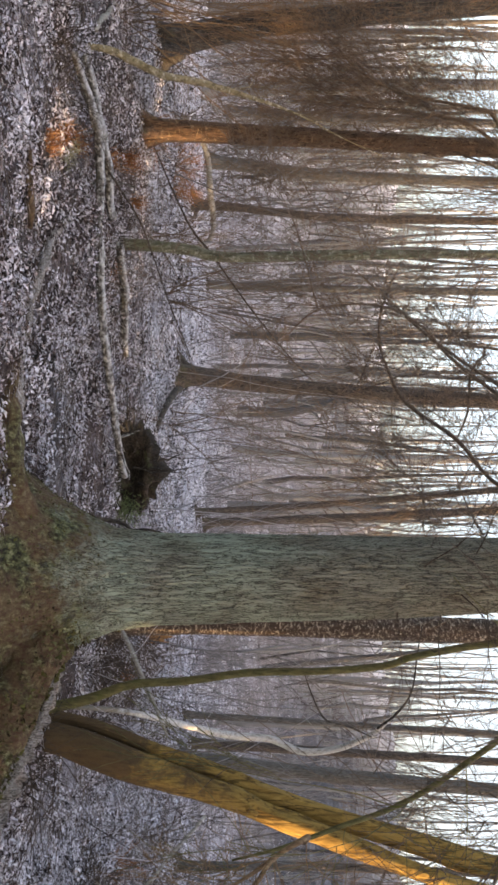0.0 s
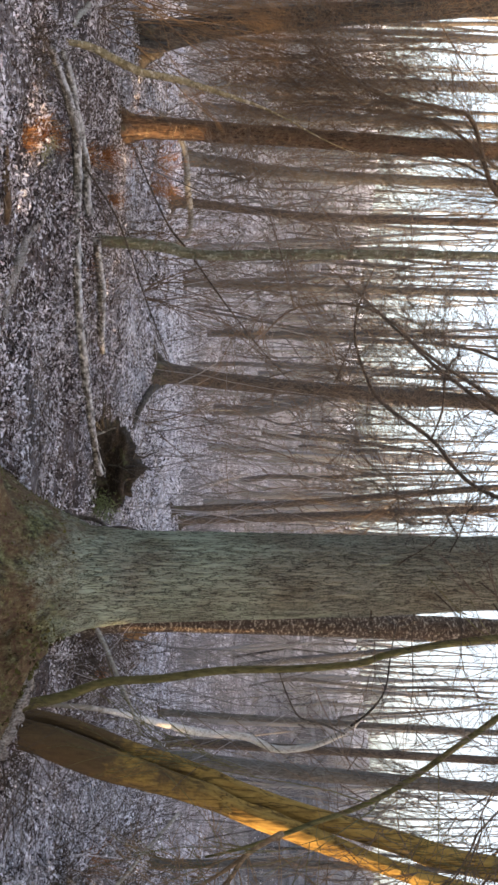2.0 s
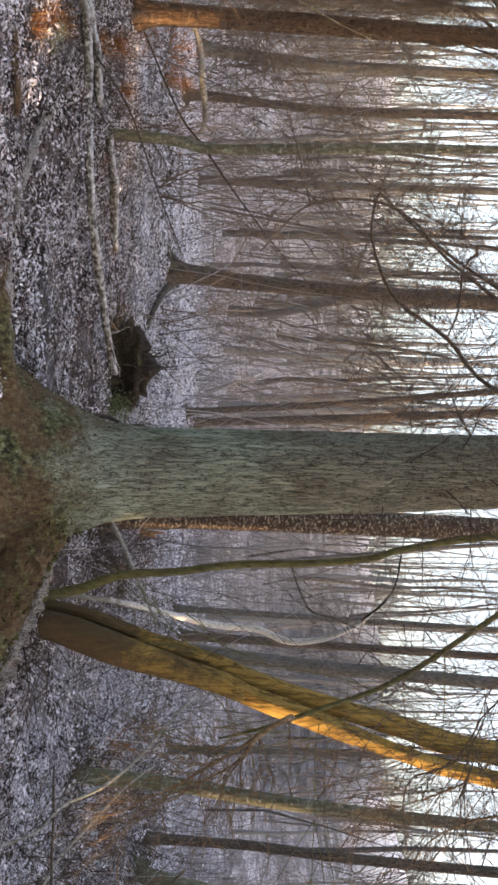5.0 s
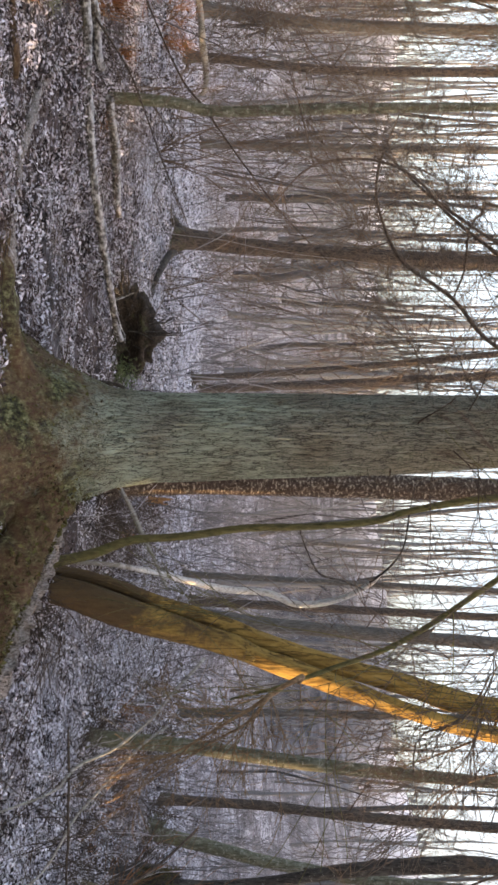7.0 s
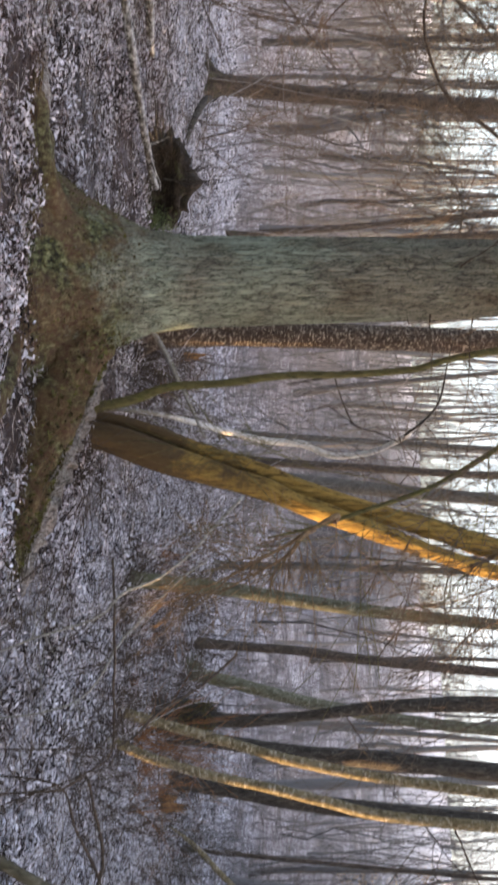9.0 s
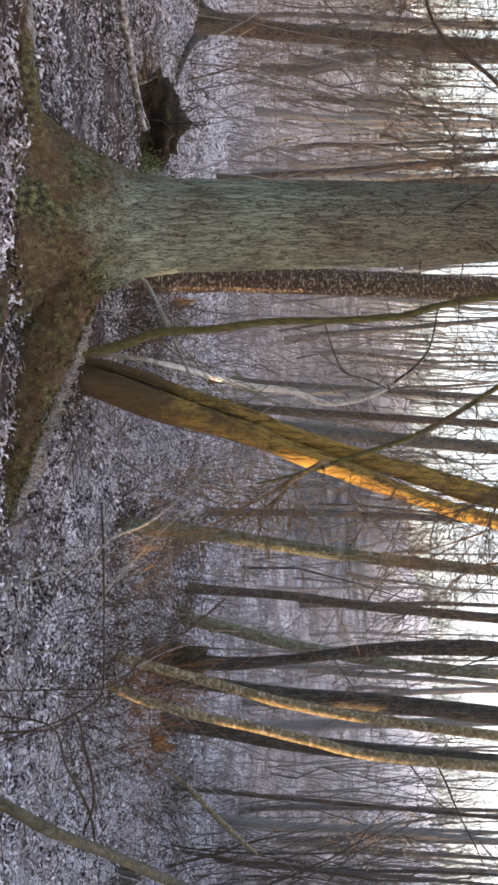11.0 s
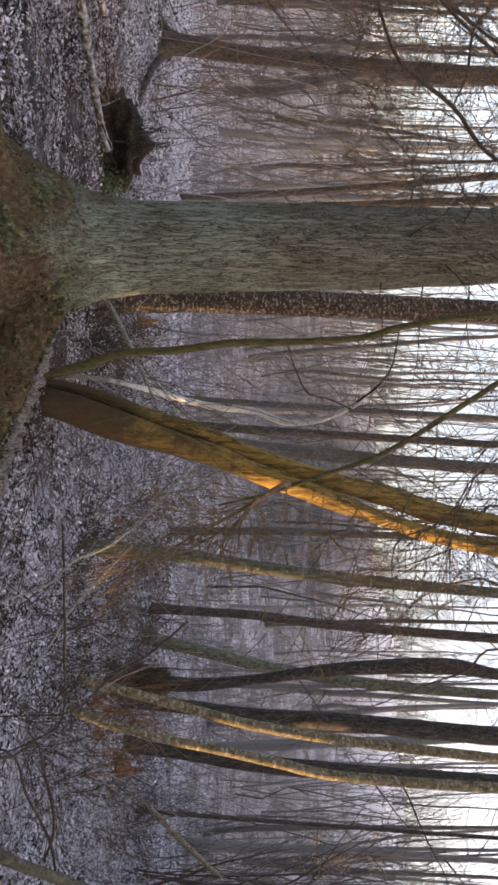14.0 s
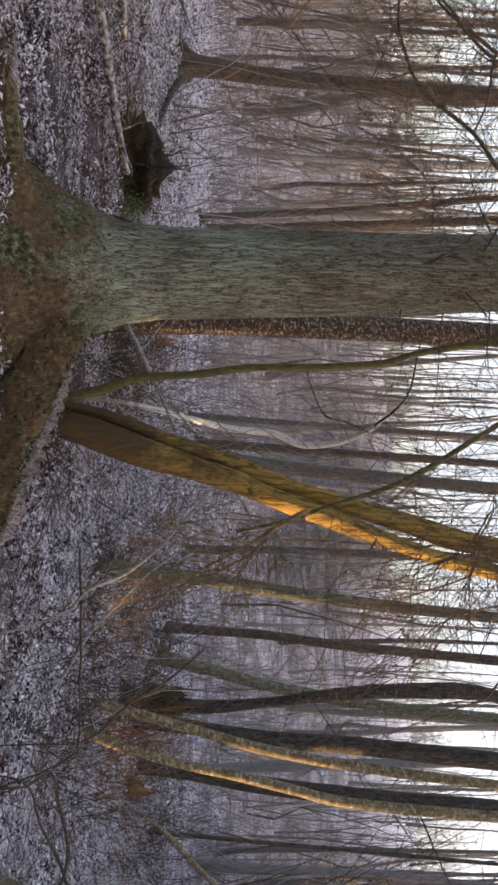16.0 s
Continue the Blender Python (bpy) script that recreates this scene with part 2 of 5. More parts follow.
OAK_BARK, FOOT_MOSS = oak_bark(), oak_bark("mossy_oak_foot", True)
YELLOW_BARK = bark("yellow_algae_bark", (0.055, 0.032, 0.010), (0.34, 0.215, 0.055), (0.50, 0.335, 0.10), 30, 7, (0.055, 0.036, 0.02), 0.36, 1.7, moss_pull=0.5, cracks=8)
BROWN_BARK = bark("brown_bark", (0.035, 0.028, 0.022), (0.10, 0.08, 0.064), (0.20, 0.165, 0.135), 34, 4, (0.055, 0.058, 0.025), 0.25, 1.0, moss_pull=0.22, spots=(0.30, 0.27, 0.23), spot_share=0.15, spot_scale=18, cracks=14)
RUST_BARK = bark("rust_brown_bark", (0.035, 0.022, 0.014), (0.13, 0.078, 0.048), (0.26, 0.165, 0.10), 34, 5, (0.06, 0.07, 0.02), 0.25, 0.7, spots=(0.42, 0.32, 0.20), spot_share=0.25, spot_scale=12, cracks=12)
GREY_BARK = bark("grey_bark", (0.05, 0.046, 0.042), (0.13, 0.12, 0.105), (0.22, 0.21, 0.18), 34, 5, (0.07, 0.08, 0.035), 0.2, 1.0)
DARK_BARK = bark("dark_furrowed_bark", (0.02, 0.017, 0.014), (0.065, 0.057, 0.048), (0.15, 0.135, 0.115), 30, 4, (0.05, 0.055, 0.025), 0.12, 1.0, spots=(0.34, 0.33, 0.30), spot_share=0.1, spot_scale=14, cracks=14)
MOSSY_BARK = bark("mossy_bark", (0.055, 0.055, 0.035), (0.15, 0.15, 0.10), (0.29, 0.285, 0.225), 34, 5, (0.088, 0.088, 0.045), 0.35, 1.5, spots=(0.46, 0.47, 0.41), spot_share=0.3, spot_scale=13)
GOLD_BARK = bark("golden_lichen_bark", (0.08, 0.06, 0.03), (0.22, 0.18, 0.10), (0.38, 0.31, 0.19), 26, 1.6, (0.10, 0.10, 0.05), 0.18, 0.8, spots=(0.66, 0.60, 0.48), spot_share=0.4, spot_scale=16)
GREEN_BARK = bark("green_algae_bark", (0.055, 0.05, 0.02), (0.135, 0.122, 0.05), (0.21, 0.19, 0.085), 50, 4, (0.06, 0.075, 0.015), 0.4)
OLIVE_BARK = bark("olive_bark", (0.045, 0.040, 0.024), (0.105, 0.094, 0.062), (0.18, 0.165, 0.12), 34, 4)
ROOT_BARK = bark("leafy_root_bark", (0.035, 0.022, 0.012), (0.11, 0.07, 0.04), (0.21, 0.15, 0.09), 22, 1.5, (0.09, 0.085, 0.03), 0.42, None, spots=(0.36, 0.33, 0.27), spot_share=0.0)
RIDGE_BARK = bark("pale_root_bark", (0.03, 0.022, 0.016), (0.34, 0.29, 0.25), (0.62, 0.59, 0.55), 75, 2, (0.13, 0.105, 0.06), 0.16, None, spots=(0.46, 0.46, 0.42), spot_share=0.05, spot_scale=36, cracks=22)
LOG_BARK = bark("old_log_bark", (0.025, 0.021, 0.018), (0.10, 0.088, 0.072), (0.24, 0.225, 0.20), 34, 1.2, (0.055, 0.05, 0.022), 0.42, None, spots=(0.74, 0.73, 0.69), spot_share=0.5, spot_scale=15, cracks=9, frosted=(0.62, 0.62, 0.62))
PALE_BARK = bark("pale_lichen_bark", (0.12, 0.11, 0.09), (0.29, 0.28, 0.24), (0.48, 0.49, 0.46), 60, 3, (0.10, 0.11, 0.05), 0.15)
STEM_BARK = bark("pale_blue_lichen_bark", (0.26, 0.245, 0.21), (0.56, 0.55, 0.51), (0.74, 0.75, 0.73), 50, 2, (0.10, 0.085, 0.06), 0.3, 0.95, moss_pull=1.0)
ORANGE_TWIG = bark("orange_twig_bark", (0.11, 0.07, 0.04), (0.22, 0.145, 0.08), (0.37, 0.26, 0.15), 60, 3)
TWIG_BARK = bark("twig_bark", (0.03, 0.022, 0.016), (0.08, 0.06, 0.044), (0.16, 0.122, 0.092), 60, 3)
BRACKEN = bark("dead_bracken", (0.13, 0.055, 0.022), (0.32, 0.145, 0.058), (0.46, 0.25, 0.12), 60, 3)
LIMB_TWIG = bark("limb_twig_bark", (0.065, 0.048, 0.036), (0.14, 0.106, 0.08), (0.23, 0.178, 0.135), 60, 3)
RUST_TWIG = bark("rust_twig_bark", (0.075, 0.05, 0.032), (0.14, 0.098, 0.065), (0.21, 0.155, 0.105), 60, 3)
SPOT_BARK = bark("fungus_spotted_bark", (0.03, 0.021, 0.015), (0.075, 0.05, 0.036), (0.14, 0.10, 0.075), 34, 5, (0.06, 0.06, 0.025), 0.15, 0.7, spots=(0.62, 0.55, 0.44), spot_share=0.42, spot_scale=24)
FAR_BARK = bark("far_bark", (0.032, 0.029, 0.027), (0.065, 0.060, 0.056), (0.115, 0.107, 0.10), 8, 6, varied=(0.215, 0.216, 0.215))
SHOOT_BARK = bark("shoot_bark", (0.055, 0.05, 0.047), (0.11, 0.103, 0.099), (0.19, 0.182, 0.18), 8, 6, varied=(0.27, 0.27, 0.28))


def litter_material():
    n = Nodes("frosted_leaf_litter", 0.95)
    a = n.maths("ADD", n.maths("MULTIPLY", n.noise(n.co, 24, 7, 0.75, 0.8), 0.5), n.maths("MULTIPLY", n.noise(n.scaled(1, 1, 1.5), 2.6, 9, 0.8, 0.5), 0.5))
    b = n.noise(n.co, 1.1, 5, 0.65)
    c = n.cells(n.scaled(1, 1, 1), 34)
    col = n.ramp(a, (0.34, (0.010, 0.007, 0.006)), (0.5, (0.042, 0.031, 0.029)), (0.62, (0.25, 0.23, 0.245)), (0.75, (0.66, 0.66, 0.73)))
    col = n.mix(n.ramp(b, (0.40, 0.0), (0.62, 0.65)), col, n.mix(0.7, col, (0.16, 0.105, 0.085)))
    col = n.mix(n.ramp(c, (0.0, 0.8), (0.3, 0.0)), col, (0.05, 0.036, 0.034))
    col = n.mix(n.frost(), col, n.ramp(a, (0.41, (0.045, 0.044, 0.047)), (0.49, (0.36, 0.362, 0.39)), (0.58, (0.78, 0.795, 0.85))))
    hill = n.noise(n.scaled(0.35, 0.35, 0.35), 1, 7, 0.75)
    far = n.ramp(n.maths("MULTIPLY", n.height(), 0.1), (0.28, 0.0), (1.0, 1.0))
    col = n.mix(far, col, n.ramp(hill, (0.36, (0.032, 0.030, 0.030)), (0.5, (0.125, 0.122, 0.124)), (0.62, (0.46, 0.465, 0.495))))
    # a darker blue-grey patch covers one flank of the hill
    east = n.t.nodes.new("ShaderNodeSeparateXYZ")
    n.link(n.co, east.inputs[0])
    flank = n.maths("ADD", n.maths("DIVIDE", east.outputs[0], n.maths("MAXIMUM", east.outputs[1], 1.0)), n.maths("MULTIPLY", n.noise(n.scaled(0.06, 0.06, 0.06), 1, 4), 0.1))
    blue_flank = n.maths("MULTIPLY", n.ramp(flank, (0.28, 0.0), (0.38, 0.92), (0.53, 0.92), (0.59, 0.0)), n.ramp(n.maths("MULTIPLY", n.height(), 0.1), (0.12, 0.0), (0.4, 1.0)))
    col = n.mix(blue_flank, col, n.ramp(hill, (0.36, (0.012, 0.014, 0.018)), (0.5, (0.036, 0.040, 0.048)), (0.64, (0.12, 0.128, 0.147))))
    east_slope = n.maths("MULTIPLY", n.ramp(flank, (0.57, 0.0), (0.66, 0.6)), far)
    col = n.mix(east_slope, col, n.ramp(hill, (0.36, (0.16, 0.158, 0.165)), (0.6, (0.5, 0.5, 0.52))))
    # whitens the hill with height: distance haze put into the ground colour
    pale_mask = n.maths("MULTIPLY", n.ramp(n.maths("MULTIPLY", n.height(), 0.04), (0.36, 0.0), (0.88, 1.0)), n.ramp(n.noise(n.scaled(0.25, 0.25, 0.25), 1, 6, 0.7), (0.30, 0.3), (0.5, 1.0)))
    pale_mask = n.maths("MULTIPLY", pale_mask, n.ramp(blue_flank, (0.4, 1.0), (0.9, 0.35)))
    col = n.mix(pale_mask, col, (0.80, 0.80, 0.815))
    return n.finish(col, n.mix(0.5, a, c), 1.0, 0.05)


def leaf_material():
    n = Nodes("frosted_dead_leaves", 0.85)
    i = n.island()
    clump = n.ramp(n.noise(n.scaled(1, 1, 0.4), 5.5, 4, 0.7, 0.4), (0.34, 0.0), (0.66, 1.0))
    tone = n.maths("ADD", n.maths("MULTIPLY", i, 0.4), n.maths("MULTIPLY", clump, 0.6))
    col = n.ramp(tone, (0.30, (0.010, 0.007, 0.006)), (0.40, (0.06, 0.038, 0.031)), (0.46, (0.30, 0.226, 0.212)), (0.53, (0.60, 0.55, 0.57)), (0.64, (0.88, 0.86, 0.90)))
    col = n.mix(n.maths("MULTIPLY", n.ramp(n.noise(n.co, 45, 4, 0.7), (0.5, 0.0), (0.66, 0.6)), n.ramp(tone, (0.34, 0.0), (0.5, 1.0))), col, (0.6, 0.6, 0.67))
    col = n.mix(n.ramp(n.noise(n.co, 1.2, 4, 0.6), (0.42, 0.0), (0.62, 0.5)), col, n.mix(0.6, col, (0.17, 0.105, 0.09)))
    col = n.mix(n.frost(), col, n.ramp(tone, (0.33, (0.012, 0.011, 0.012)), (0.43, (0.12, 0.119, 0.13)), (0.50, (0.45, 0.46, 0.51)), (0.60, (0.86, 0.885, 0.96))))
    return n.finish(col)


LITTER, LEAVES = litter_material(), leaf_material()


# ---- ground: one sheet to the horizon ----
def steps(a, b, fine, reach, grow=1.13):
    mid = list(np.arange(a, b + fine / 2, fine))
    d, lo, hi = fine, a, b
    left, right = [], []
    while hi < reach or lo > -reach:
        d = min(d * grow, 60)
        lo, hi = lo - d, hi + d
        left.append(lo)
        right.append(hi)
    return np.array(left[::-1] + mid + right)


def ground():
    gx, gy = steps(-8, 14, 0.11, 900), steps(3.5, 17, 0.11, 900)
    x, y = np.meshgrid(gx, gy, indexing="ij")
    v = np.stack((x, y, land(x, y)), -1)
    k, l = x.shape
    i, j = np.meshgrid(np.arange(k - 1), np.arange(l - 1), indexing="ij")
    s = Soup()
    s.add(v, np.stack((i * l + j, (i + 1) * l + j, (i + 1) * l + j + 1, i * l + j + 1), -1).reshape(-1, 4))
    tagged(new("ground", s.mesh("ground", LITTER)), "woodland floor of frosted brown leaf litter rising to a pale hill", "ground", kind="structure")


def leaf_litter(count, start, reach, larger=1.0, bearing=-29, width=83):
    """Curled dead leaves, each a folded blade, thrown in drifts over the nearer ground."""
    s = Soup()
    r = start + reach * RNG.random(count) ** 1.35
    b = np.radians(bearing + width * RNG.random(count))
    x, y = r * np.sin(b), r * np.cos(b)
    drift = vnoise(np.stack((x, y, 0 * x), -1) / 0.35, 9)
    keep = RNG.random(count) < 0.6 + 0.75 * drift
    x, y, r, drift = x[keep], y[keep], r[keep], drift[keep]
    count = len(x)
    z = land(x, y) + 0.005 + (0.075 + 0.06 * drift) * RNG.random(count) ** 1.5
    size = (0.010 + 0.017 * RNG.random(count) ** 1.6) * (1 + 0.25 * smooth(8, 20, r)) * larger
    a = RNG.random(count) * 2 * np.pi
    tip, roll = RNG.normal(0, 0.45, count), RNG.normal(0, 0.55, count)
    d = np.stack((np.cos(a) * np.cos(tip), np.sin(a) * np.cos(tip), np.sin(tip)), -1)
    w = np.stack((-np.sin(a) * np.cos(roll), np.cos(a) * np.cos(roll), np.sin(roll)), -1)
    up = np.cross(d, w)
    c = np.stack((x, y, z), -1)
    S, C = size[:, None], (size * (0.2 + 0.9 * RNG.random(count)))[:, None]
    v = np.stack((c - d * S * 1.2, c + w * S * (0.2 + 0.5 * RNG.random((count, 1))) + up * C, c + d * S * (0.9 + 0.6 * RNG.random((count, 1))) + up * C * 0.5,
                  c - w * S * (0.2 + 0.5 * RNG.random((count, 1))) + up * C * 0.9), 1)
    base = np.arange(count)[:, None] * 4
    tri = np.array(((0, 1, 2), (0, 2, 3)))
    s.add(v, None, (base[:, None] + tri[None]).reshape(-1, 3))
    tagged(new("leaf_litter", s.mesh("leaf_litter", LEAVES, False)), "fallen brown leaves edged with frost on the woodland floor", "leaves", kind="stuff")


def dead_grass(count):
    """Fine bleached stalks and blades caught between the leaves."""
    r = 4.0 + 20 * RNG.random(count) ** 1.2
    t = np.radians(-29 + 83 * RNG.random(count))
    x, y = r * np.sin(t), r * np.cos(t)
    c = np.stack((x, y, land(x, y) + 0.02 + 0.07 * RNG.random(count)), -1)
    a, tip = RNG.random(count) * 2 * np.pi, RNG.normal(0.06, 0.24, count)
    d = np.stack((np.cos(a) * np.cos(tip), np.sin(a) * np.cos(tip), np.sin(tip)), -1)
    w = np.cross(d, RNG.normal(0, 1, (count, 3)))
    w /= np.linalg.norm(w, axis=1)[:, None] + 1e-9
    long = (0.04 + 0.12 * RNG.random(count) ** 2)[:, None] * (1 + 0.5 * smooth(8, 20, r))[:, None]
    thick = (0.0012 + 0.002 * RNG.random(count))[:, None] * (1 + smooth(8, 20, r))[:, None]
    bend = np.cross(d, w) * long * RNG.normal(0, 0.25, (count, 1))
    v = np.stack((c - d * long, c + bend + w * thick, c + d * long, c + bend - w * thick), 1)
    base = np.arange(count)[:, None] * 4
    s = Soup()
    s.add(v, None, (base[:, None] + np.array(((0, 1, 3), (1, 2, 3)))[None]).reshape(-1, 3))
    n = Nodes("dead_grass")
    col = n.ramp(n.island(), (0.0, (0.04, 0.026, 0.018)), (0.4, (0.15, 0.11, 0.08)), (0.75, (0.38, 0.34, 0.31)), (1.0, (0.74, 0.73, 0.76)))
    tagged(new("dead_grass", s.mesh("dead_grass", n.finish(col), False)), "fine bleached dead grass and stalks among leaves", "grass", kind="stuff")


ground()
dead_grass(52000)
leaf_litter(360000, 4.0, 18)
leaf_litter(80000, 17.0, 48, 1.9)
leaf_litter(60000, 0.4, 9, 1.0, -180, 360)


# ---- growing wood ----
def grow(soup, start, way, length, radius, level, droop=0.0, kids=(4, 7), spread=0.9, kink=0.22, floor_r=0.0025):
    """A wavering branch that carries smaller ones."""
    k = max(4, int(5 + length * 1.5)) if level else 5
    p = np.zeros((k, 4))
    p[0, :3], p[0, 3] = start, radius
    d = np.array(way, float)
    d /= np.linalg.norm(d)
    for i in range(1, k):
        d = d + RNG.normal(0, kink, 3) + np.array((0, 0, -droop / k))
        d /= np.linalg.norm(d)
        p[i, :3] = p[i - 1, :3] + d * length / (k - 1)
        p[i, 3] = max(floor_r, radius * (1 - 0.8 * i / (k - 1)))
    tube(soup, p, 6 if radius > 0.03 else 4 if radius > 0.012 else 3, cap=False)
    if level:
        sprout(soup, p, level, length, kids, spread, kink, floor_r)
    return p


def sprout(soup, p, level, length, kids=(4, 7), spread=0.9, kink=0.22, floor_r=0.0025, first=0.25):
    """Side shoots along a branch already drawn."""
    k = len(p)
    for _ in range(RNG.integers(*kids)):
        f = first + (1 - first) * RNG.random()
        i = min(k - 2, int(f * (k - 1)))
        d = p[i + 1, :3] - p[i, :3]
        d = d / (np.linalg.norm(d) + 1e-9) + RNG.normal(0, spread, 3)
        grow(soup, p[i, :3], d, length * (0.35 + 0.35 * RNG.random()), max(floor_r, p[i, 3] * 0.45), level - 1, 0.0, kids, spread, kink, floor_r)


def furrows(depth=0.05, around=9, along=3.0, seed=1):
    """Relief of bark ridges, for tubes."""
    def relief(p, a, s):
        q = np.stack((np.cos(a) * around / 2, np.sin(a) * around / 2, s * along), -1)
        ridge = np.abs(vnoise(q, seed)) * 2 - 0.6 + 0.6 * vnoise(q * np.array((2.3, 2.3, 2.0)), seed + 1)
        lump = vnoise(np.stack((np.cos(a) * 0.8, np.sin(a) * 0.8, s * 0.7), -1), seed + 2)
        return depth * ridge + 0.05 * lump
    return relief


def trunk_line(points, top):
    """The measured stem, sunk a little into the ground and carried on up to its top."""
    p = [list(q) for q in points]
    z0 = float(land(p[0][0], p[0][1]))
    if p[0][2] > z0 - 0.05:
        d = (np.array(p[1][:3]) - np.array(p[0][:3]))
        k = (p[0][2] - z0 + 0.12) / max(d[2], 0.05)
        foot = np.array(p[0][:3]) - d * min(k, 1.5)
        foot[2] = z0 - 0.2
        if p[0][2] - z0 > 0.3:
            p.insert(0, [*foot, p[0][3] * 1.25])
        else:
            p[0][:3] = foot
    else:
        p[0][2] = z0 - 0.2
    a, b = np.array(p[-1]), np.array(p[-2])
    d = (a - b)[:3] / np.linalg.norm((a - b)[:3])
    d = d + np.array((0, 0, 0.5))
    d /= np.linalg.norm(d)
    n = 0
    while p[-1][2] < top and n < 12:
        q = np.array(p[-1][:3]) + d * 1.6
        d = d + np.array((*RNG.normal(0, 0.04, 2), 0.05))
        d /= np.linalg.norm(d)
        p.append([*q, max(0.02, p[-1][3] * 0.9)])
        n += 1
    return p


def tree(name, label, points, material, top=14.0, sides=20, step=0.12, depth=0.05, flare=1.0, limbs=7, low=5.0, seed=1, group="woodland trees", low_twigs=0, wide=1.0):
    line = [(*q[:3], q[3] * 0.84 * wide) for q in trunk_line(points, top)]
    at = (line[0][0], line[0][1], line[0][2])
    t = thing(name, label, "tree", group, at)
    off = np.array((*at, 0))
    path = spline(np.array(line) - off, step)
    s = Soup()
    f = furrows(depth, 8, 3.0 / max(0.08, line[1][3] * 4), seed)

    def relief(p, a, s_):
        foot = np.exp(-s_ / 0.28) * flare * (0.35 if material is DARK_BARK else 1.0)
        return f(p, a, s_) + foot * (0.25 + 0.35 * np.cos(a * 3 + seed) * 0.8)

    tube(s, path, sides, True, relief)
    part("trunk", s.mesh("trunk", material), t)
    if line[0][3] > 0.075:
        w = line[0][3]
        turn = RNG.random() * 6.28
        for k in range(6):
            a = turn + k * 1.05 + RNG.normal(0, 0.2)
            d, far = np.array((math.cos(a), math.sin(a), 0)), w * (1.5 + 0.9 * RNG.random())
            g = float(land(at[0] + d[0] * far, at[1] + d[1] * far)) - at[2]
            h = 0.2 + w * (0.9 + 0.8 * RNG.random())
            s = Soup()
            tube(s, spline(np.array([(*(d * w * 0.55)[:2], h + 0.08, w * 0.26), (*(d * w * 0.85)[:2], 0.5 * (h + g), w * 0.36), (*(d * far * 0.75)[:2], g + w * 0.1, w * 0.3), (*(d * far * 1.1)[:2], g - 0.06, w * 0.15)]), 0.05), 8, True, furrows(0.15, 5, 5, seed + k))
            part("root", s.mesh("root", material), t)
    c = Soup()
    if at[1] > 12.5:
        low, limbs = 2.6, limbs * 2
    z = path[:, 2] + at[2]
    for _ in range(limbs):
        ok = np.where(z > low)[0]
        i = int(RNG.choice(ok)) if len(ok) else len(path) - 2
        a = RNG.random() * 2 * np.pi
        grow(c, path[i, :3], (math.cos(a), math.sin(a), 0.5 + 0.6 * RNG.random()), 1.5 + 2.4 * RNG.random(), min(0.016, max(0.006, path[i, 3] * 0.15)), 2, kids=(4, 8), kink=0.13, spread=0.6)
    for _ in range(low_twigs):
        i = int(RNG.integers(len(path) // 8, len(path) // 2))
        a = RNG.random() * 2 * np.pi
        grow(c, path[i, :3], (math.cos(a), math.sin(a), RNG.normal(0.2, 0.4)), 0.5 + 0.9 * RNG.random(), 0.008, 1, kids=(2, 5))
    if c.n:
        part("crown", c.mesh("crown", TWIG_BARK), t, "bare thin limbs and twigs")
    return t


# ---- the nearer trees, one by one ----
RNG = np.random.default_rng(11)


tree("tree", "thick grey-brown trunk with a mossy foot on the woodland floor",
     [(-6.32, 14.93, 0.00, 0.338), (-6.42, 14.93, 0.47, 0.279), (-6.65, 14.93, 1.54, 0.234), (-6.87, 14.93, 3.34, 0.216), (-7.09, 14.93, 5.42, 0.207)], DARK_BARK, seed=3, low_twigs=10)
rust_tree = tree("tree", "rust-brown trunk with a mossy flaking foot",
     [(-4.33, 13.10, 0.00, 0.245), (-4.34, 13.10, 0.39, 0.190), (-4.32, 13.10, 1.19, 0.166), (-4.26, 13.10, 2.77, 0.158), (-4.18, 13.10, 5.00, 0.150)], RUST_BARK, seed=4, low_twigs=8)

def hanging_limb(tree_, line, count, material, length=1.4, fine=0.0022):
    """A drooping limb dense with fine twigs, held by its tree."""
    base = np.array((*tree_.location, 0))
    p = spline(np.array(line) - base, 0.1)
    p[:, 3] *= 0.55
    s = Soup()
    tube(s, p, 8, True, furrows(0.06, 5, 8, 60))
    for _ in range(count):
        i = int(len(p) * (0.2 + 0.78 * RNG.random()))
        d = p[min(i + 1, len(p) - 1), :3] - p[i - 1, :3]
        grow(s, p[i, :3], d / np.linalg.norm(d) + RNG.normal(0, 0.55, 3) + np.array((-0.15, 0, -0.35)), length * (0.5 + RNG.random()), max(2 * fine, p[i, 3] * 0.25), 2, 0.15, (4, 8), 0.5, 0.14, fine)
    part("limb", s.mesh("limb", material), tree_, "drooping limb dense with fine brown twigs")


hanging_limb(rust_tree, [(-4.2, 13.05, 6.6, 0.07), (-3.3, 12.5, 6.0, 0.065)] + [(-3.35, 12.3, 5.12, 0.060), (-4.24, 12.12, 4.71, 0.051), (-4.34, 11.93, 4.25, 0.043), (-4.42, 11.75, 3.41, 0.032), (-4.63, 11.56, 2.85, 0.025), (-4.97, 11.47, 2.49, 0.014)], 75, RUST_TWIG)
hanging_limb(rust_tree, [(-4.2, 13.05, 6.2, 0.06), (-3.6, 12.6, 5.7, 0.05)] + [(-3.69, 12.3, 5.11, 0.045), (-4.13, 12.12, 4.44, 0.037), (-4.23, 11.94, 3.81, 0.029), (-4.24, 11.76, 2.92, 0.021), (-4.25, 11.58, 2.05, 0.011)], 70, RUST_TWIG)

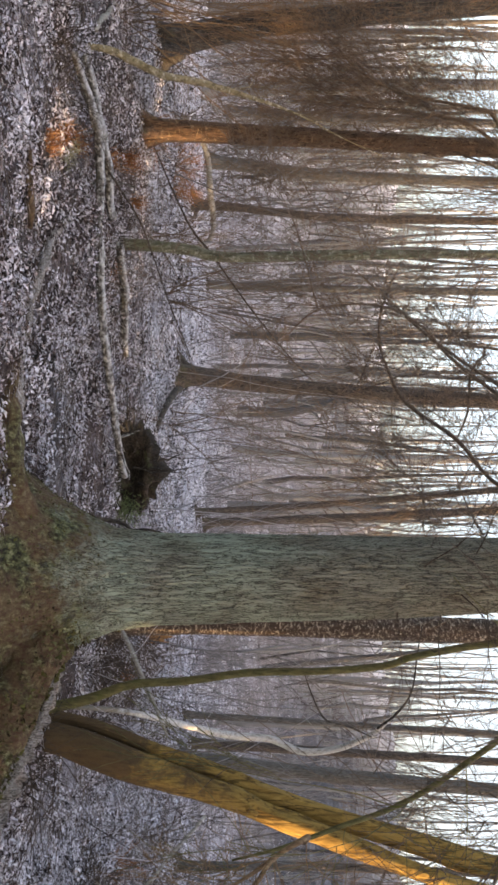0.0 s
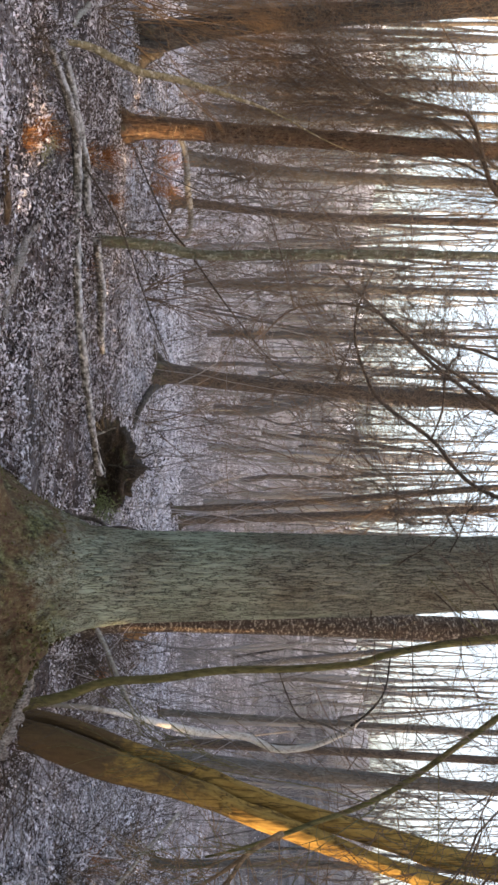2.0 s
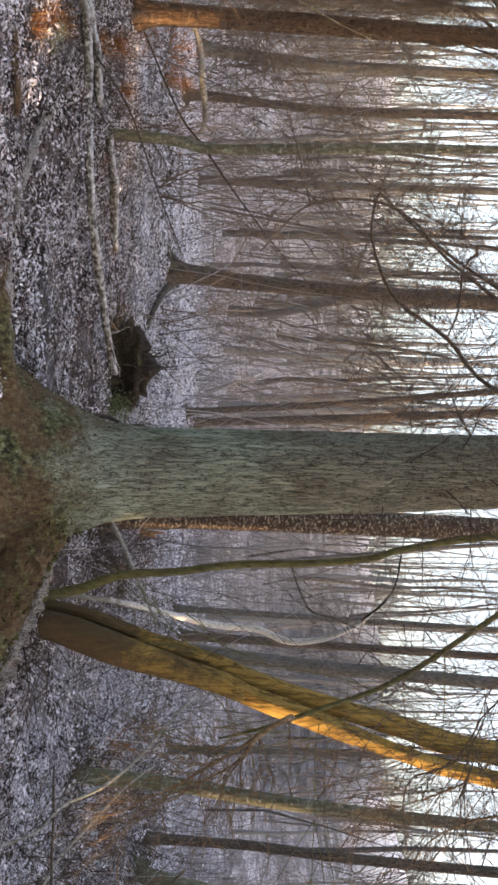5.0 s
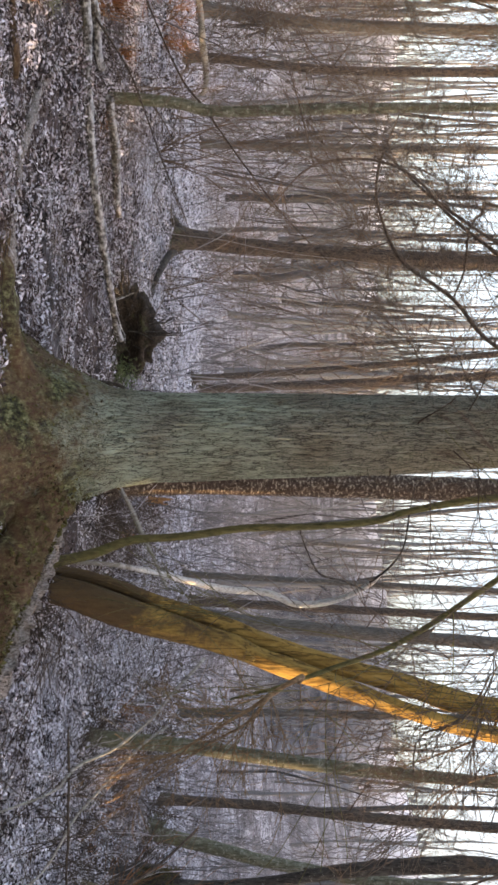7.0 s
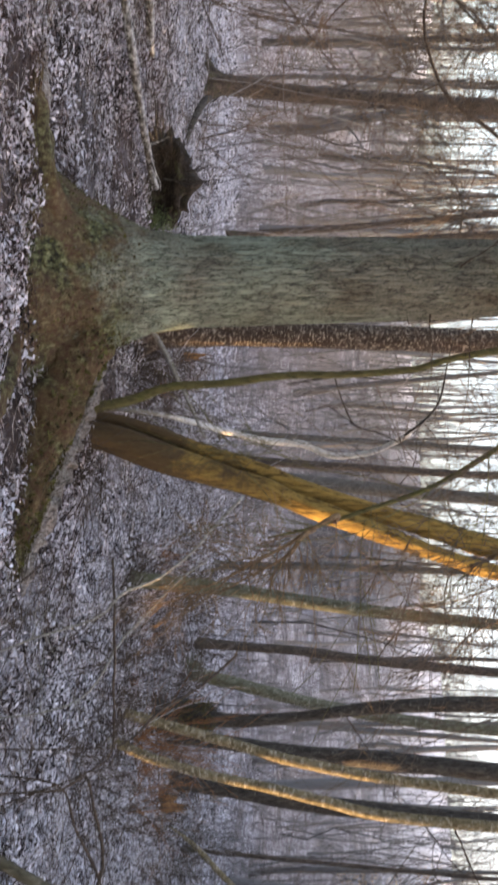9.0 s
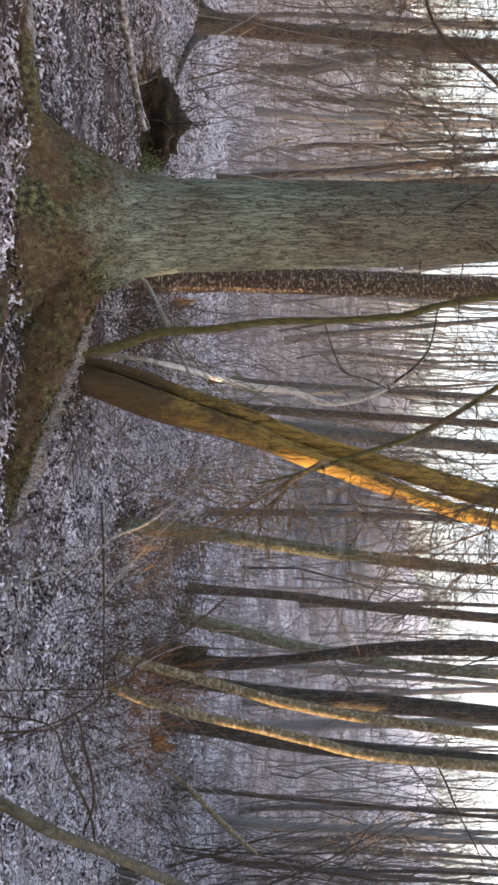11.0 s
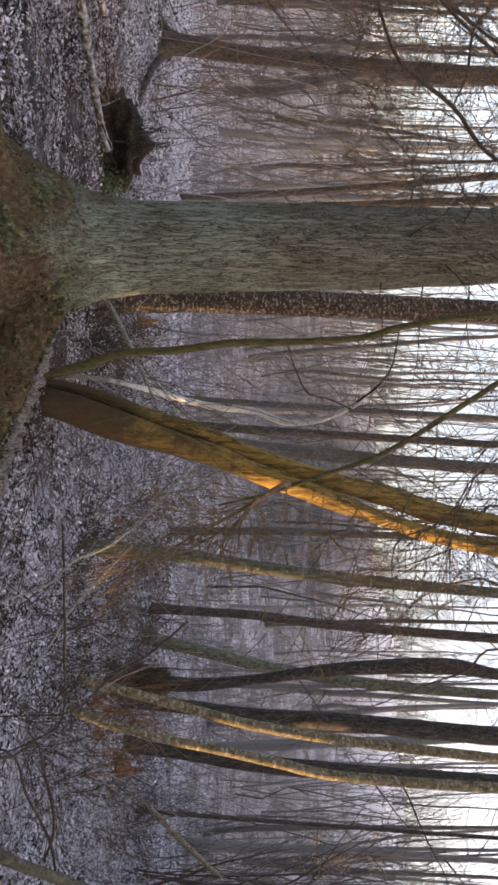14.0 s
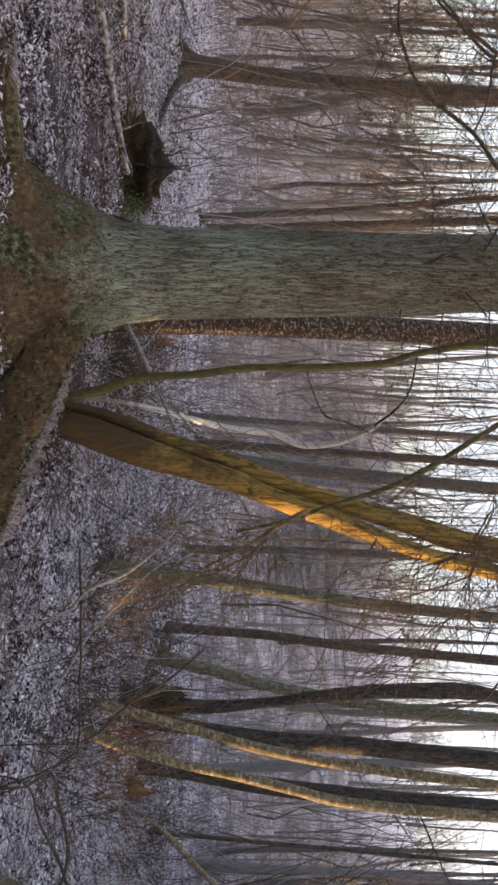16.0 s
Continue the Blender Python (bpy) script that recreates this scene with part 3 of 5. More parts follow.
tree("tree", "slim brown trunk behind a low broken stub",
     [(-6.12, 24.17, -0.00, 0.219), (-6.08, 24.17, 0.88, 0.131), (-5.85, 24.17, 3.79, 0.124), (-5.84, 24.17, 7.90, 0.124)], BROWN_BARK, seed=5)
tree("tree", "slender green-grey mossy stem among bramble",
     [(-2.36, 11.23, -0.00, 0.074), (-2.31, 11.23, 0.73, 0.081), (-2.22, 11.23, 1.28, 0.074), (-2.27, 11.23, 2.63, 0.074), (-2.32, 11.23, 4.54, 0.058)], MOSSY_BARK, seed=6, sides=12)
tree("tree", "slim grey trunk at the foot of the hill",
     [(-8.92, 30.00, 0.67, 0.235), (-8.60, 30.00, 4.30, 0.199), (-8.52, 30.00, 9.40, 0.181)], GREY_BARK, seed=7, sides=12)
tree("tree", "slim grey trunk at the foot of the hill",
     [(-5.36, 32.00, 0.31, 0.174), (-5.31, 32.00, 4.56, 0.154), (-5.31, 32.00, 10.00, 0.154)], GREY_BARK, seed=8, sides=12)
tree("tree", "brown trunk with a swollen bare foot behind brush",
     [(-1.35, 19.31, -0.00, 0.303), (-1.33, 19.31, 0.63, 0.233), (-1.21, 19.31, 1.68, 0.198), (-1.11, 19.31, 3.43, 0.175), (-0.95, 19.31, 6.71, 0.186)], BROWN_BARK, seed=9, low_twigs=14)
tree("tree", "thin brown trunk leaning a little at the hill foot",
     [(2.06, 28.00, 0.78, 0.118), (1.77, 28.00, 4.32, 0.118), (1.26, 28.00, 9.07, 0.118)], BROWN_BARK, seed=10, sides=12)
tree("tree", "thin brown trunk at the hill foot",
     [(2.91, 34.00, 0.62, 0.184), (2.68, 34.00, 4.92, 0.184), (2.29, 34.00, 10.69, 0.184)], BROWN_BARK, seed=11, sides=12)
tree("tree", "rust-brown trunk dotted with pale bracket fungus behind the oak",
     [(1.93, 10.00, 0.40, 0.181), (1.92, 10.00, 1.64, 0.169), (1.97, 10.00, 4.30, 0.151)], SPOT_BARK, seed=12)
tree("tree", "thin grey trunk at the hill foot",
     [(7.63, 26.00, 1.12, 0.110), (7.79, 26.00, 4.88, 0.102), (7.94, 26.00, 8.68, 0.102)], GREY_BARK, seed=13, sides=12)
tree("tree", "thin brown trunk at the hill foot",
     [(9.71, 30.00, 1.06, 0.181), (9.89, 30.00, 5.41, 0.163), (10.07, 30.00, 9.79, 0.154)], BROWN_BARK, seed=14, sides=12)
tree("tree", "straight grey trunk at the hill foot",
     [(8.21, 24.00, 0.89, 0.232), (8.50, 24.00, 4.08, 0.217), (8.78, 24.00, 8.17, 0.203)], GREY_BARK, seed=15)
tree("tree", "thin grey trunk at the hill foot",
     [(10.73, 23.72, 1.67, 0.125), (10.69, 23.69, 3.23, 0.125), (10.73, 23.52, 9.22, 0.110)], GREY_BARK, seed=16, sides=12)
lichen_tree = tree("tree", "slender mossy trunk with pale lichen bands",
     [(4.44, 9.09, 0.00, 0.103), (4.50, 9.04, 1.03, 0.091), (4.59, 8.98, 1.89, 0.085), (4.68, 8.92, 2.86, 0.079), (4.78, 8.84, 4.57, 0.067)], MOSSY_BARK, seed=17, low_twigs=8)
tree("tree", "straight brown trunk with a mossy foot",
     [(9.90, 17.66, 0.84, 0.121), (9.95, 17.61, 2.18, 0.115), (10.10, 17.50, 4.10, 0.121), (10.26, 17.35, 7.50, 0.121)], BROWN_BARK, seed=18)
tree("tree", "leaning mossy grey trunk beside a dark stump",
     [(8.81, 14.80, 0.00, 0.153), (9.06, 14.67, 1.18, 0.133), (9.28, 14.57, 2.25, 0.122), (9.52, 14.43, 4.14, 0.122), (9.65, 14.32, 6.61, 0.102)], MOSSY_BARK, seed=19)
tree("tree", "dark uneven trunk with a swollen middle",
     [(7.40, 11.13, 0.50, 0.157), (7.45, 11.10, 1.13, 0.141), (7.36, 11.11, 2.00, 0.102), (7.18, 11.14, 3.24, 0.133), (7.10, 11.13, 4.65, 0.157), (7.19, 11.07, 5.45, 0.102)], DARK_BARK, seed=20, wide=0.85)
tree("tree", "slender bent stem with pale golden bark",
     [(5.61, 8.50, -0.19, 0.060), (5.74, 8.43, 0.35, 0.060), (5.90, 8.36, 1.07, 0.063), (6.08, 8.27, 1.92, 0.066), (6.20, 8.20, 2.87, 0.066), (6.33, 8.11, 4.55, 0.060)], GOLD_BARK, seed=21, sides=16, step=0.06)
tree("tree", "dark furrowed trunk behind the golden stems",
     [(8.30, 11.86, 0.85, 0.127), (8.41, 11.79, 2.04, 0.135), (8.46, 11.74, 3.38, 0.152), (8.59, 11.63, 5.76, 0.160)], DARK_BARK, seed=22)
tree("tree", "slender bent stem with pale golden bark and a broken foot",
     [(5.57, 7.87, -0.10, 0.062), (5.63, 7.84, 0.10, 0.056), (5.74, 7.79, 0.43, 0.056), (5.87, 7.73, 1.00, 0.056), (5.96, 7.69, 1.56, 0.059), (6.06, 7.64, 2.12, 0.062), (6.17, 7.58, 2.80, 0.062), (6.23, 7.51, 4.38, 0.062)], GOLD_BARK, seed=23, sides=16, step=0.06)
tree("tree", "dark furrowed trunk behind the golden stems",
     [(9.56, 12.47, 0.80, 0.136), (9.70, 12.39, 2.08, 0.163), (9.79, 12.32, 3.52, 0.163), (9.89, 12.21, 6.07, 0.163)], DARK_BARK, seed=24)
tree("tree", "slim brown trunk in brush",
     [(12.56, 14.59, 0.66, 0.05), (12.81, 14.33, 6.98, 0.042)], BROWN_BARK, seed=25, low_twigs=8)
tree("sapling", "bent sapling coated with green algae beside the oak",
     [(2.02, 7.00, 0.14, 0.046), (1.95, 7.00, 0.41, 0.046), (1.83, 7.00, 0.75, 0.038), (1.79, 7.00, 1.17, 0.036), (1.72, 7.00, 1.64, 0.034), (1.70, 7.00, 2.14, 0.032), (1.65, 7.00, 2.64, 0.032), (1.57, 7.00, 2.89, 0.030), (1.46, 7.00, 3.49, 0.034)], GREEN_BARK, seed=26, sides=12, step=0.06, limbs=4, low=2.7, depth=0.03)
pale_sapling = tree("sapling", "bent pale lichen-covered stem hooked at its top",
     [(2.06, 7.2, 0.18, 0.022), (2.18, 7.6, 0.36, 0.022), (2.42, 8.3, 0.64, 0.026), (2.79, 9.2, 1.04, 0.034), (3, 9.6, 1.43, 0.041), (3.1, 9.8, 1.9, 0.041), (3.22, 9.8, 2.22, 0.041), (3.18, 9.8, 2.61, 0.035), (3.01, 9.78, 2.96, 0.03), (2.85, 9.7, 3.1, 0.018), (2.75, 9.65, 3.2, 0.006)], STEM_BARK, wide=1.1, seed=27, sides=12, step=0.06, limbs=3, low=2.4, depth=0.03, top=3.0)

for limb in ([(3.02, 9.7, 2.93, 0.010), (2.87, 9.54, 2.67, 0.010), (2.79, 9.5, 2.43, 0.010), (2.54, 9.49, 2.29, 0.008), (2.27, 9.53, 2.19, 0.005)],
             [(2.95, 9.75, 3.0, 0.014), (2.73, 9.56, 3.17, 0.012), (2.5, 9.54, 3.31, 0.010), (2.12, 9.54, 3.36, 0.007), (1.85, 9.58, 3.41, 0.004)]):
    s = Soup()
    tube(s, spline(np.array(limb) - np.array((*pale_sapling.location, 0)), 0.05), 8, True, furrows(0.15, 4, 9, 91))
    for k in range(5):
        q = np.array(limb[2 + k % 3][:3]) - np.array(pale_sapling.location)
        grow(s, q, RNG.normal(0, 1, 3), 0.5, 0.004, 1, 0, (2, 5), 0.5, 0.15, 0.002)
    part("limb", s.mesh("limb", DARK_BARK), pale_sapling, "thin dark crooked limb")


def double_tree():
    """Two yellow stems from one stool, leaning away from the oak."""
    a = [(2.02, 7.13, -0.35, 0.08), (2.10, 7.13, -0.06, 0.068), (2.14, 7.13, 0.31, 0.052), (2.23, 7.13, 0.62, 0.056), (2.35, 7.13, 0.93, 0.060), (2.46, 7.13, 1.24, 0.077), (2.58, 7.13, 1.55, 0.086), (2.68, 7.13, 1.78, 0.095), (2.81, 7.13, 2.19, 0.082), (3.04, 7.13, 2.98, 0.095), (3.20, 7.13, 3.56, 0.1)]
    b = [(2.06, 6.98, -0.35, 0.10), (2.17, 6.98, -0.02, 0.112), (2.27, 6.98, 0.34, 0.131), (2.38, 6.98, 0.64, 0.143), (2.48, 6.98, 0.95, 0.131), (2.57, 6.98, 1.25, 0.114), (2.66, 6.98, 1.55, 0.101), (2.76, 6.98, 1.78, 0.084), (2.9, 6.98, 2.18, 0.088), (3.18, 6.98, 2.96, 0.067), (3.34, 6.98, 3.52, 0.074)]
    at = (2.2, 7.0, 0.0)
    t = thing("leaning_twin_tree", "leaning tree of two ochre-yellow stems grown together behind the oak root", "tree", "woodland trees", at)
    for name, pts, seed in (("stem", a, 31), ("stem", b, 35)):
        s = Soup()
        line = [(*q[:3], q[3] * 0.87) for q in trunk_line(pts, 11)]
        fur = furrows(0.09, 6, 2.2, seed)

        def f(p, a, s_, fur=fur):
            return fur(p, a, s_) + 0.2 * np.exp(-s_ / 0.16)

        tube(s, spline(np.array(line) - np.array((*at, 0)), 0.05), 40, True, f)
        part(name, s.mesh(name, YELLOW_BARK), t)
    s = Soup()
    tube(s, spline(np.array([(2.66, 7.0, 1.60, 0.035), (2.70, 6.9, 1.66, 0.026), (2.73, 6.87, 1.72, 0.012)]) - np.array((*at, 0)), 0.02), 12, True, furrows(0.12, 4, 20, 66))
    part("stub", s.mesh("stub", YELLOW_BARK), t, "broken branch stub")
    c = Soup()
    for q in ((0.9, 0.0, 4.4), (1.1, 0.05, 5.5), (1.3, 0.0, 6.5)):
        for _ in range(3):
            grow(c, np.array(q), (*RNG.normal(0, 1, 2), 0.8), 2.5, 0.03, 2)
    part("crown", c.mesh("crown", TWIG_BARK), t, "bare thin limbs and twigs")


double_tree()

hanging_limb(lichen_tree, [(4.75, 8.8, 6.5, 0.05), (4.3, 8.2, 5.4, 0.04)] + [(3.14, 7.26, 3.95, 0.024), (3.42, 7.17, 3.66, 0.019), (3.55, 7.03, 3.25, 0.014), (3.62, 6.91, 2.86, 0.007)], 13, LIMB_TWIG, 0.9, 0.0017)
hanging_limb(lichen_tree, [(4.75, 8.8, 7.2, 0.05), (4.9, 8.2, 5.6, 0.04)] + [(3.78, 7.03, 3.96, 0.022), (3.69, 6.97, 3.68, 0.017), (3.79, 6.84, 3.24, 0.012), (3.97, 6.68, 2.99, 0.007)], 13, LIMB_TWIG, 0.9, 0.0017)
hanging_limb(lichen_tree, [(4.78, 8.8, 6.8, 0.05), (5.6, 8.4, 5.7, 0.04)] + [(4.59, 7.38, 4.15, 0.021), (4.79, 7.32, 3.83, 0.018), (4.9, 7.29, 3.52, 0.013), (5.16, 7.22, 2.9, 0.008)], 13, LIMB_TWIG, 0.9, 0.0017)


# ---- the great oak ----
RNG = np.random.default_rng(12)


def oak():
    at = (0.9, 6.32, 0.0)
    t = thing("oak_tree", "great oak with grey-green furrowed bark and a flared mossy foot", "tree", "woodland trees", at)
    z = np.concatenate((np.arange(-0.25, 3.7, 0.018), np.arange(3.72, 12, 0.25)))
    n = 340
    a = np.arange(n) * 2 * np.pi / n
    A, Z = np.meshgrid(a, z)
    r = np.interp(Z, (-0.25, 0.06, 0.31, 0.56, 0.72, 1.0, 1.62, 2.58, 3.27, 5, 12), (0.98, 0.76, 0.555, 0.42, 0.35, 0.31, 0.292, 0.272, 0.245, 0.25, 0.12))
    # buttresses run out into the roots
    low = np.exp(-np.clip(Z + 0.25, 0, 9) / 0.36)
    for at_angle, width, size in ((-0.75, 0.34, 0.30), (-2.35, 0.35, 0.18), (-1.45, 0.3, 0.14), (3.3, 0.4, 0.22), (0.9, 0.5, 0.2), (2.1, 0.5, 0.2)):
        d = np.angle(np.exp(1j * (A - at_angle)))
        r = r + size * low * np.exp(-(d / width) ** 2) - 0.03 * low
    q = np.stack((np.cos(A) * 14, np.sin(A) * 14, Z * 8), -1)
    warp = 0.7 * np.stack((vnoise(q * 0.6, 41), vnoise(q * 0.6, 42), 0 * Z), -1)
    q = q + warp
    ridge = np.abs(vnoise(q, 43)) + 0.5 * np.abs(vnoise(q * 2.1, 44))
    crack = smooth(0.0, 0.28, ridge)
    r = r + 0.012 * (crack - 1) + 0.004 * vnoise(q * 4, 45) + 0.012 * vnoise(np.stack((np.cos(A) * 1.3, np.sin(A) * 1.3, Z * 1.3), -1), 46)
    # a closed knot on the side that faces the path
    knot = np.exp(-((np.angle(np.exp(1j * (A + 2.2))) * 0.28) ** 2 + (Z - 2.36) ** 2) / 0.0009)
    r = r - 0.035 * knot + 0.02 * np.exp(-((np.angle(np.exp(1j * (A + 2.2))) * 0.28) ** 2 + (Z - 2.36) ** 2) / 0.005)
    cx = np.interp(Z, (0, 0.7, 1.6, 2.6, 3.3, 12), (0.05, 0.05, 0.01, -0.01, -0.045, -0.4))
    v = np.stack((cx + r * np.cos(A), r * np.sin(A), Z), -1)
    k = len(z)
    i, j = np.meshgrid(np.arange(k - 1), np.arange(n), indexing="ij")
    j2 = (j + 1) % n
    s = Soup()
    s.add(v, np.stack((i * n + j, i * n + j2, (i + 1) * n + j2, (i + 1) * n + j), -1).reshape(-1, 4))
    part("trunk", s.mesh("trunk", OAK_BARK), t)
    f = furrows(0.2, 5, 6, 50)
    for line in (
        [(0.92, 6.3, 0.46, 0.12), (1.22, 6.06, 0.34, 0.17), (1.6, 5.78, 0.20, 0.165), (1.95, 5.52, 0.10, 0.13), (2.3, 5.25, 0.02, 0.09), (2.65, 5.0, -0.05, 0.06)],
        [(0.75, 6.15, 0.26, 0.17), (0.4, 5.95, 0.10, 0.13), (-0.15, 6.0, 0.05, 0.08), (-0.6, 6.25, 0.03, 0.05)],
        [(0.95, 6.05, 0.10, 0.2), (1.15, 5.6, -0.05, 0.12), (1.40, 5.1, -0.03, 0.10), (1.65, 4.6, -0.05, 0.08), (1.9, 4.2, -0.1, 0.05)],
        [(0.6, 6.5, 0.08, 0.2), (0.2, 6.9, -0.08, 0.1), (-0.2, 7.3, -0.14, 0.06)],
        [(1.1, 6.7, 0.15, 0.2), (1.5, 7.2, 0.02, 0.13), (1.7, 7.8, -0.08, 0.06)],
    ):
        s = Soup()
        tube(s, spline(np.array(line) - np.array((*at, 0)), 0.04), 24, True, f)
        part("root", s.mesh("root", FOOT_MOSS), t, "mossy surface root")
    s = Soup()
    tube(s, spline(np.array([(1.28, 6.1, 0.40, 0.008), (1.42, 6.02, 0.405, 0.022), (1.55, 5.93, 0.375, 0.036), (1.72, 5.83, 0.312, 0.054), (1.9, 5.7, 0.25, 0.052), (2.1, 5.57, 0.165, 0.062), (2.28, 5.43, 0.115, 0.054), (2.5, 5.27, 0.045, 0.05), (2.85, 5.0, -0.06, 0.03)]) - np.array((*at, 0)), 0.012), 40, True, furrows(0.9, 14, 9, 77))
    part("root", s.mesh("root", RIDGE_BARK), t, "pale lichen-grey ridge along a root")
    s = Soup()
    line = np.array([(-0.05, 5.98, 0.0, 0.06), (-0.3, 6.08, 0, 0.045), (-0.70, 6.32, 0, 0.038), (-1.05, 6.65, 0, 0.034), (-1.3, 6.95, 0, 0.036), (-1.55, 7.3, 0, 0.028), (-1.8, 7.65, 0, 0.018)])
    line[:, 2] = land(line[:, 0], line[:, 1]) + 0.05
    tube(s, spline(line - np.array((*at, 0)), 0.04), 14, True, furrows(0.5, 5, 9, 79))
    part("root", s.mesh("root", RIDGE_BARK), t, "long low root pale with moss and lichen")
    # moss and old leaf stalks over the foot
    s = Soup()
    pick = np.where((Z < 0.78) & (Z > 0.0) & (np.sin(A) < 0.4) & (RNG.random(Z.shape) < 0.34 * smooth(0.8, 0.3, Z)))
    for k in zip(*pick):
        q = v[k]
        o = np.array((math.cos(A[k]), math.sin(A[k]), 0.3)) + RNG.normal(0, 0.7, 3)
        o = o / np.linalg.norm(o) * (0.012 + 0.02 * RNG.random())
        side = np.cross(o, RNG.normal(0, 1, 3)) * 0.16
        s.add((q - side, q + side, q + o), None, ((0, 1, 2),))
    for k in range(2200):
        f = RNG.random()
        q = np.array([np.interp(f, np.linspace(0, 1, 6), c) for c in zip((0.1, -0.12, 0.62), (0.38, -0.32, 0.49), (0.7, -0.54, 0.35), (1.05, -0.8, 0.22), (1.4, -1.07, 0.12), (1.75, -1.32, 0))])
        a, w = RNG.random() * 2 * np.pi, np.interp(f, (0, 0.5, 1), (0.19, 0.17, 0.06))
        o = np.array((0.6 * math.cos(a), 0.8 * math.cos(a), abs(math.sin(a))))
        q = q - np.array((0, 0, w * 0.9)) + o * w
        o = o + RNG.normal(0, 0.8, 3)
        o = o / np.linalg.norm(o) * (0.012 + 0.028 * RNG.random())
        side = np.cross(o, RNG.normal(0, 1, 3)) * 0.25
        s.add((q - side, q + side, q + o), None, ((0, 1, 2),))
    m = Nodes("moss_blades")
    moss = m.finish(m.ramp(m.island(), (0.0, (0.04, 0.025, 0.012)), (0.4, (0.08, 0.065, 0.02)), (0.75, (0.11, 0.11, 0.03)), (1.0, (0.16, 0.15, 0.06))))
    part("moss", s.mesh("moss", moss, False), t, "short olive and brown moss")["kind"] = "stuff"
    base = np.array((*at, 0))
    c = Soup()
    # limbs that hang down into view
    for line, twigs in (
        ([(0.75, 6.4, 5.4, 0.06), (0.55, 6.9, 4.3, 0.045), (0.32, 7.37, 3.61, 0.031), (-0.05, 7.42, 3.25, 0.029), (-0.34, 7.47, 2.85, 0.025), (-0.63, 7.51, 2.69, 0.021), (-0.88, 7.55, 2.63, 0.019), (-1.13, 7.58, 2.66, 0.016), (-1.51, 7.63, 2.81, 0.009)], 19),
        ([(0.75, 6.4, 5.9, 0.06), (0.1, 7.3, 4.6, 0.04), (-0.51, 7.69, 3.65, 0.027), (-0.83, 7.74, 3.17, 0.023), (-1.0, 7.76, 2.96, 0.02), (-1.21, 7.79, 2.74, 0.016), (-1.5, 7.84, 2.41, 0.007)], 13),
        ([(0.75, 6.4, 6.3, 0.06), (-0.3, 7.4, 4.7, 0.035), (-0.8, 7.63, 3.62, 0.023), (-0.75, 7.62, 3.5, 0.02), (-0.61, 7.6, 3.39, 0.02), (-0.29, 7.56, 3.36, 0.017), (-0.06, 7.53, 3.27, 0.012)], 13),
        ([(0.85, 6.5, 4.0, 0.03), (0.8, 6.9, 3.51, 0.019), (0.66, 6.92, 3.35, 0.016), (0.39, 6.96, 3.21, 0.013), (0.11, 7.0, 3.11, 0.007)], 7),
        ([(0.85, 6.5, 3.4, 0.03), (0.74, 7.11, 3.16, 0.02), (0.68, 7.12, 2.95, 0.017), (0.36, 7.17, 2.93, 0.014), (0.08, 7.21, 2.64, 0.011), (-0.08, 7.23, 2.33, 0.006)], 7),
        ([(0.9, 6.2, 5.0, 0.06), (1.35, 5.75, 3.8, 0.04), (1.75, 5.6, 3.13, 0.034), (2.0, 5.6, 2.79, 0.032), (2.16, 5.6, 2.52, 0.03), (2.29, 5.6, 2.18, 0.028), (2.37, 5.6, 1.98, 0.025), (2.44, 5.6, 1.78, 0.02), (2.5, 5.6, 1.55, 0.012)], 5),
        ([(0.75, 6.4, 5.0, 0.05), (0.0, 7.2, 4.1, 0.035)] + [(-0.7, 7.65, 3.26, 0.025), (-0.95, 7.6, 3.01, 0.021), (-1.12, 7.56, 2.66, 0.018), (-1.08, 7.53, 2.13, 0.014), (-0.7, 7.48, 1.75, 0.007)], 13),
        ([(-1.08, 7.53, 2.13, 0.014), (-1.57, 7.58, 2, 0.011), (-1.95, 7.63, 1.88, 0.007)], 6),
        ([(0.95, 6.2, 5.4, 0.05), (1.5, 5.3, 3.9, 0.025)] + [(1.97, 4.97, 3.1, 0.013), (2.11, 4.93, 2.98, 0.011), (2.3, 4.87, 2.84, 0.011), (2.36, 4.85, 2.63, 0.011), (2.49, 4.81, 2.57, 0.010), (2.74, 4.73, 2.59, 0.006)], 7),
        ([(0.95, 6.2, 5.2, 0.05), (1.4, 5.3, 3.8, 0.022)] + [(1.82, 4.91, 3.07, 0.010), (2.01, 4.85, 3, 0.010), (2.26, 4.77, 2.89, 0.010), (2.61, 4.77, 2.91, 0.008), (2.88, 4.68, 2.95, 0.005)], 8),
    ):
        p = spline(np.array(line) - base, 0.12)
        p[:, 3] *= 0.42 if twigs in (7, 8) else 0.56
        s = Soup()
        tube(s, p, 10, True, furrows(0.06, 5, 8, 60))
        for f in range(twigs):
            i = int(len(p) * (0.35 + 0.63 * RNG.random())) - 1
            d = p[min(i + 1, len(p) - 1), :3] - p[i - 1, :3]
            grow(s, p[i, :3], d / np.linalg.norm(d) + RNG.normal(0, 0.7, 3), 0.5 + 1.1 * RNG.random(), min(0.005, max(0.003, p[i, 3] * 0.3)), 2, 0.1, (4, 8), 0.5, 0.09, 0.0022)
        part("limb", s.mesh("limb", GREEN_BARK if twigs == 5 else LIMB_TWIG), t, "thin drooping limb with bare twigs")
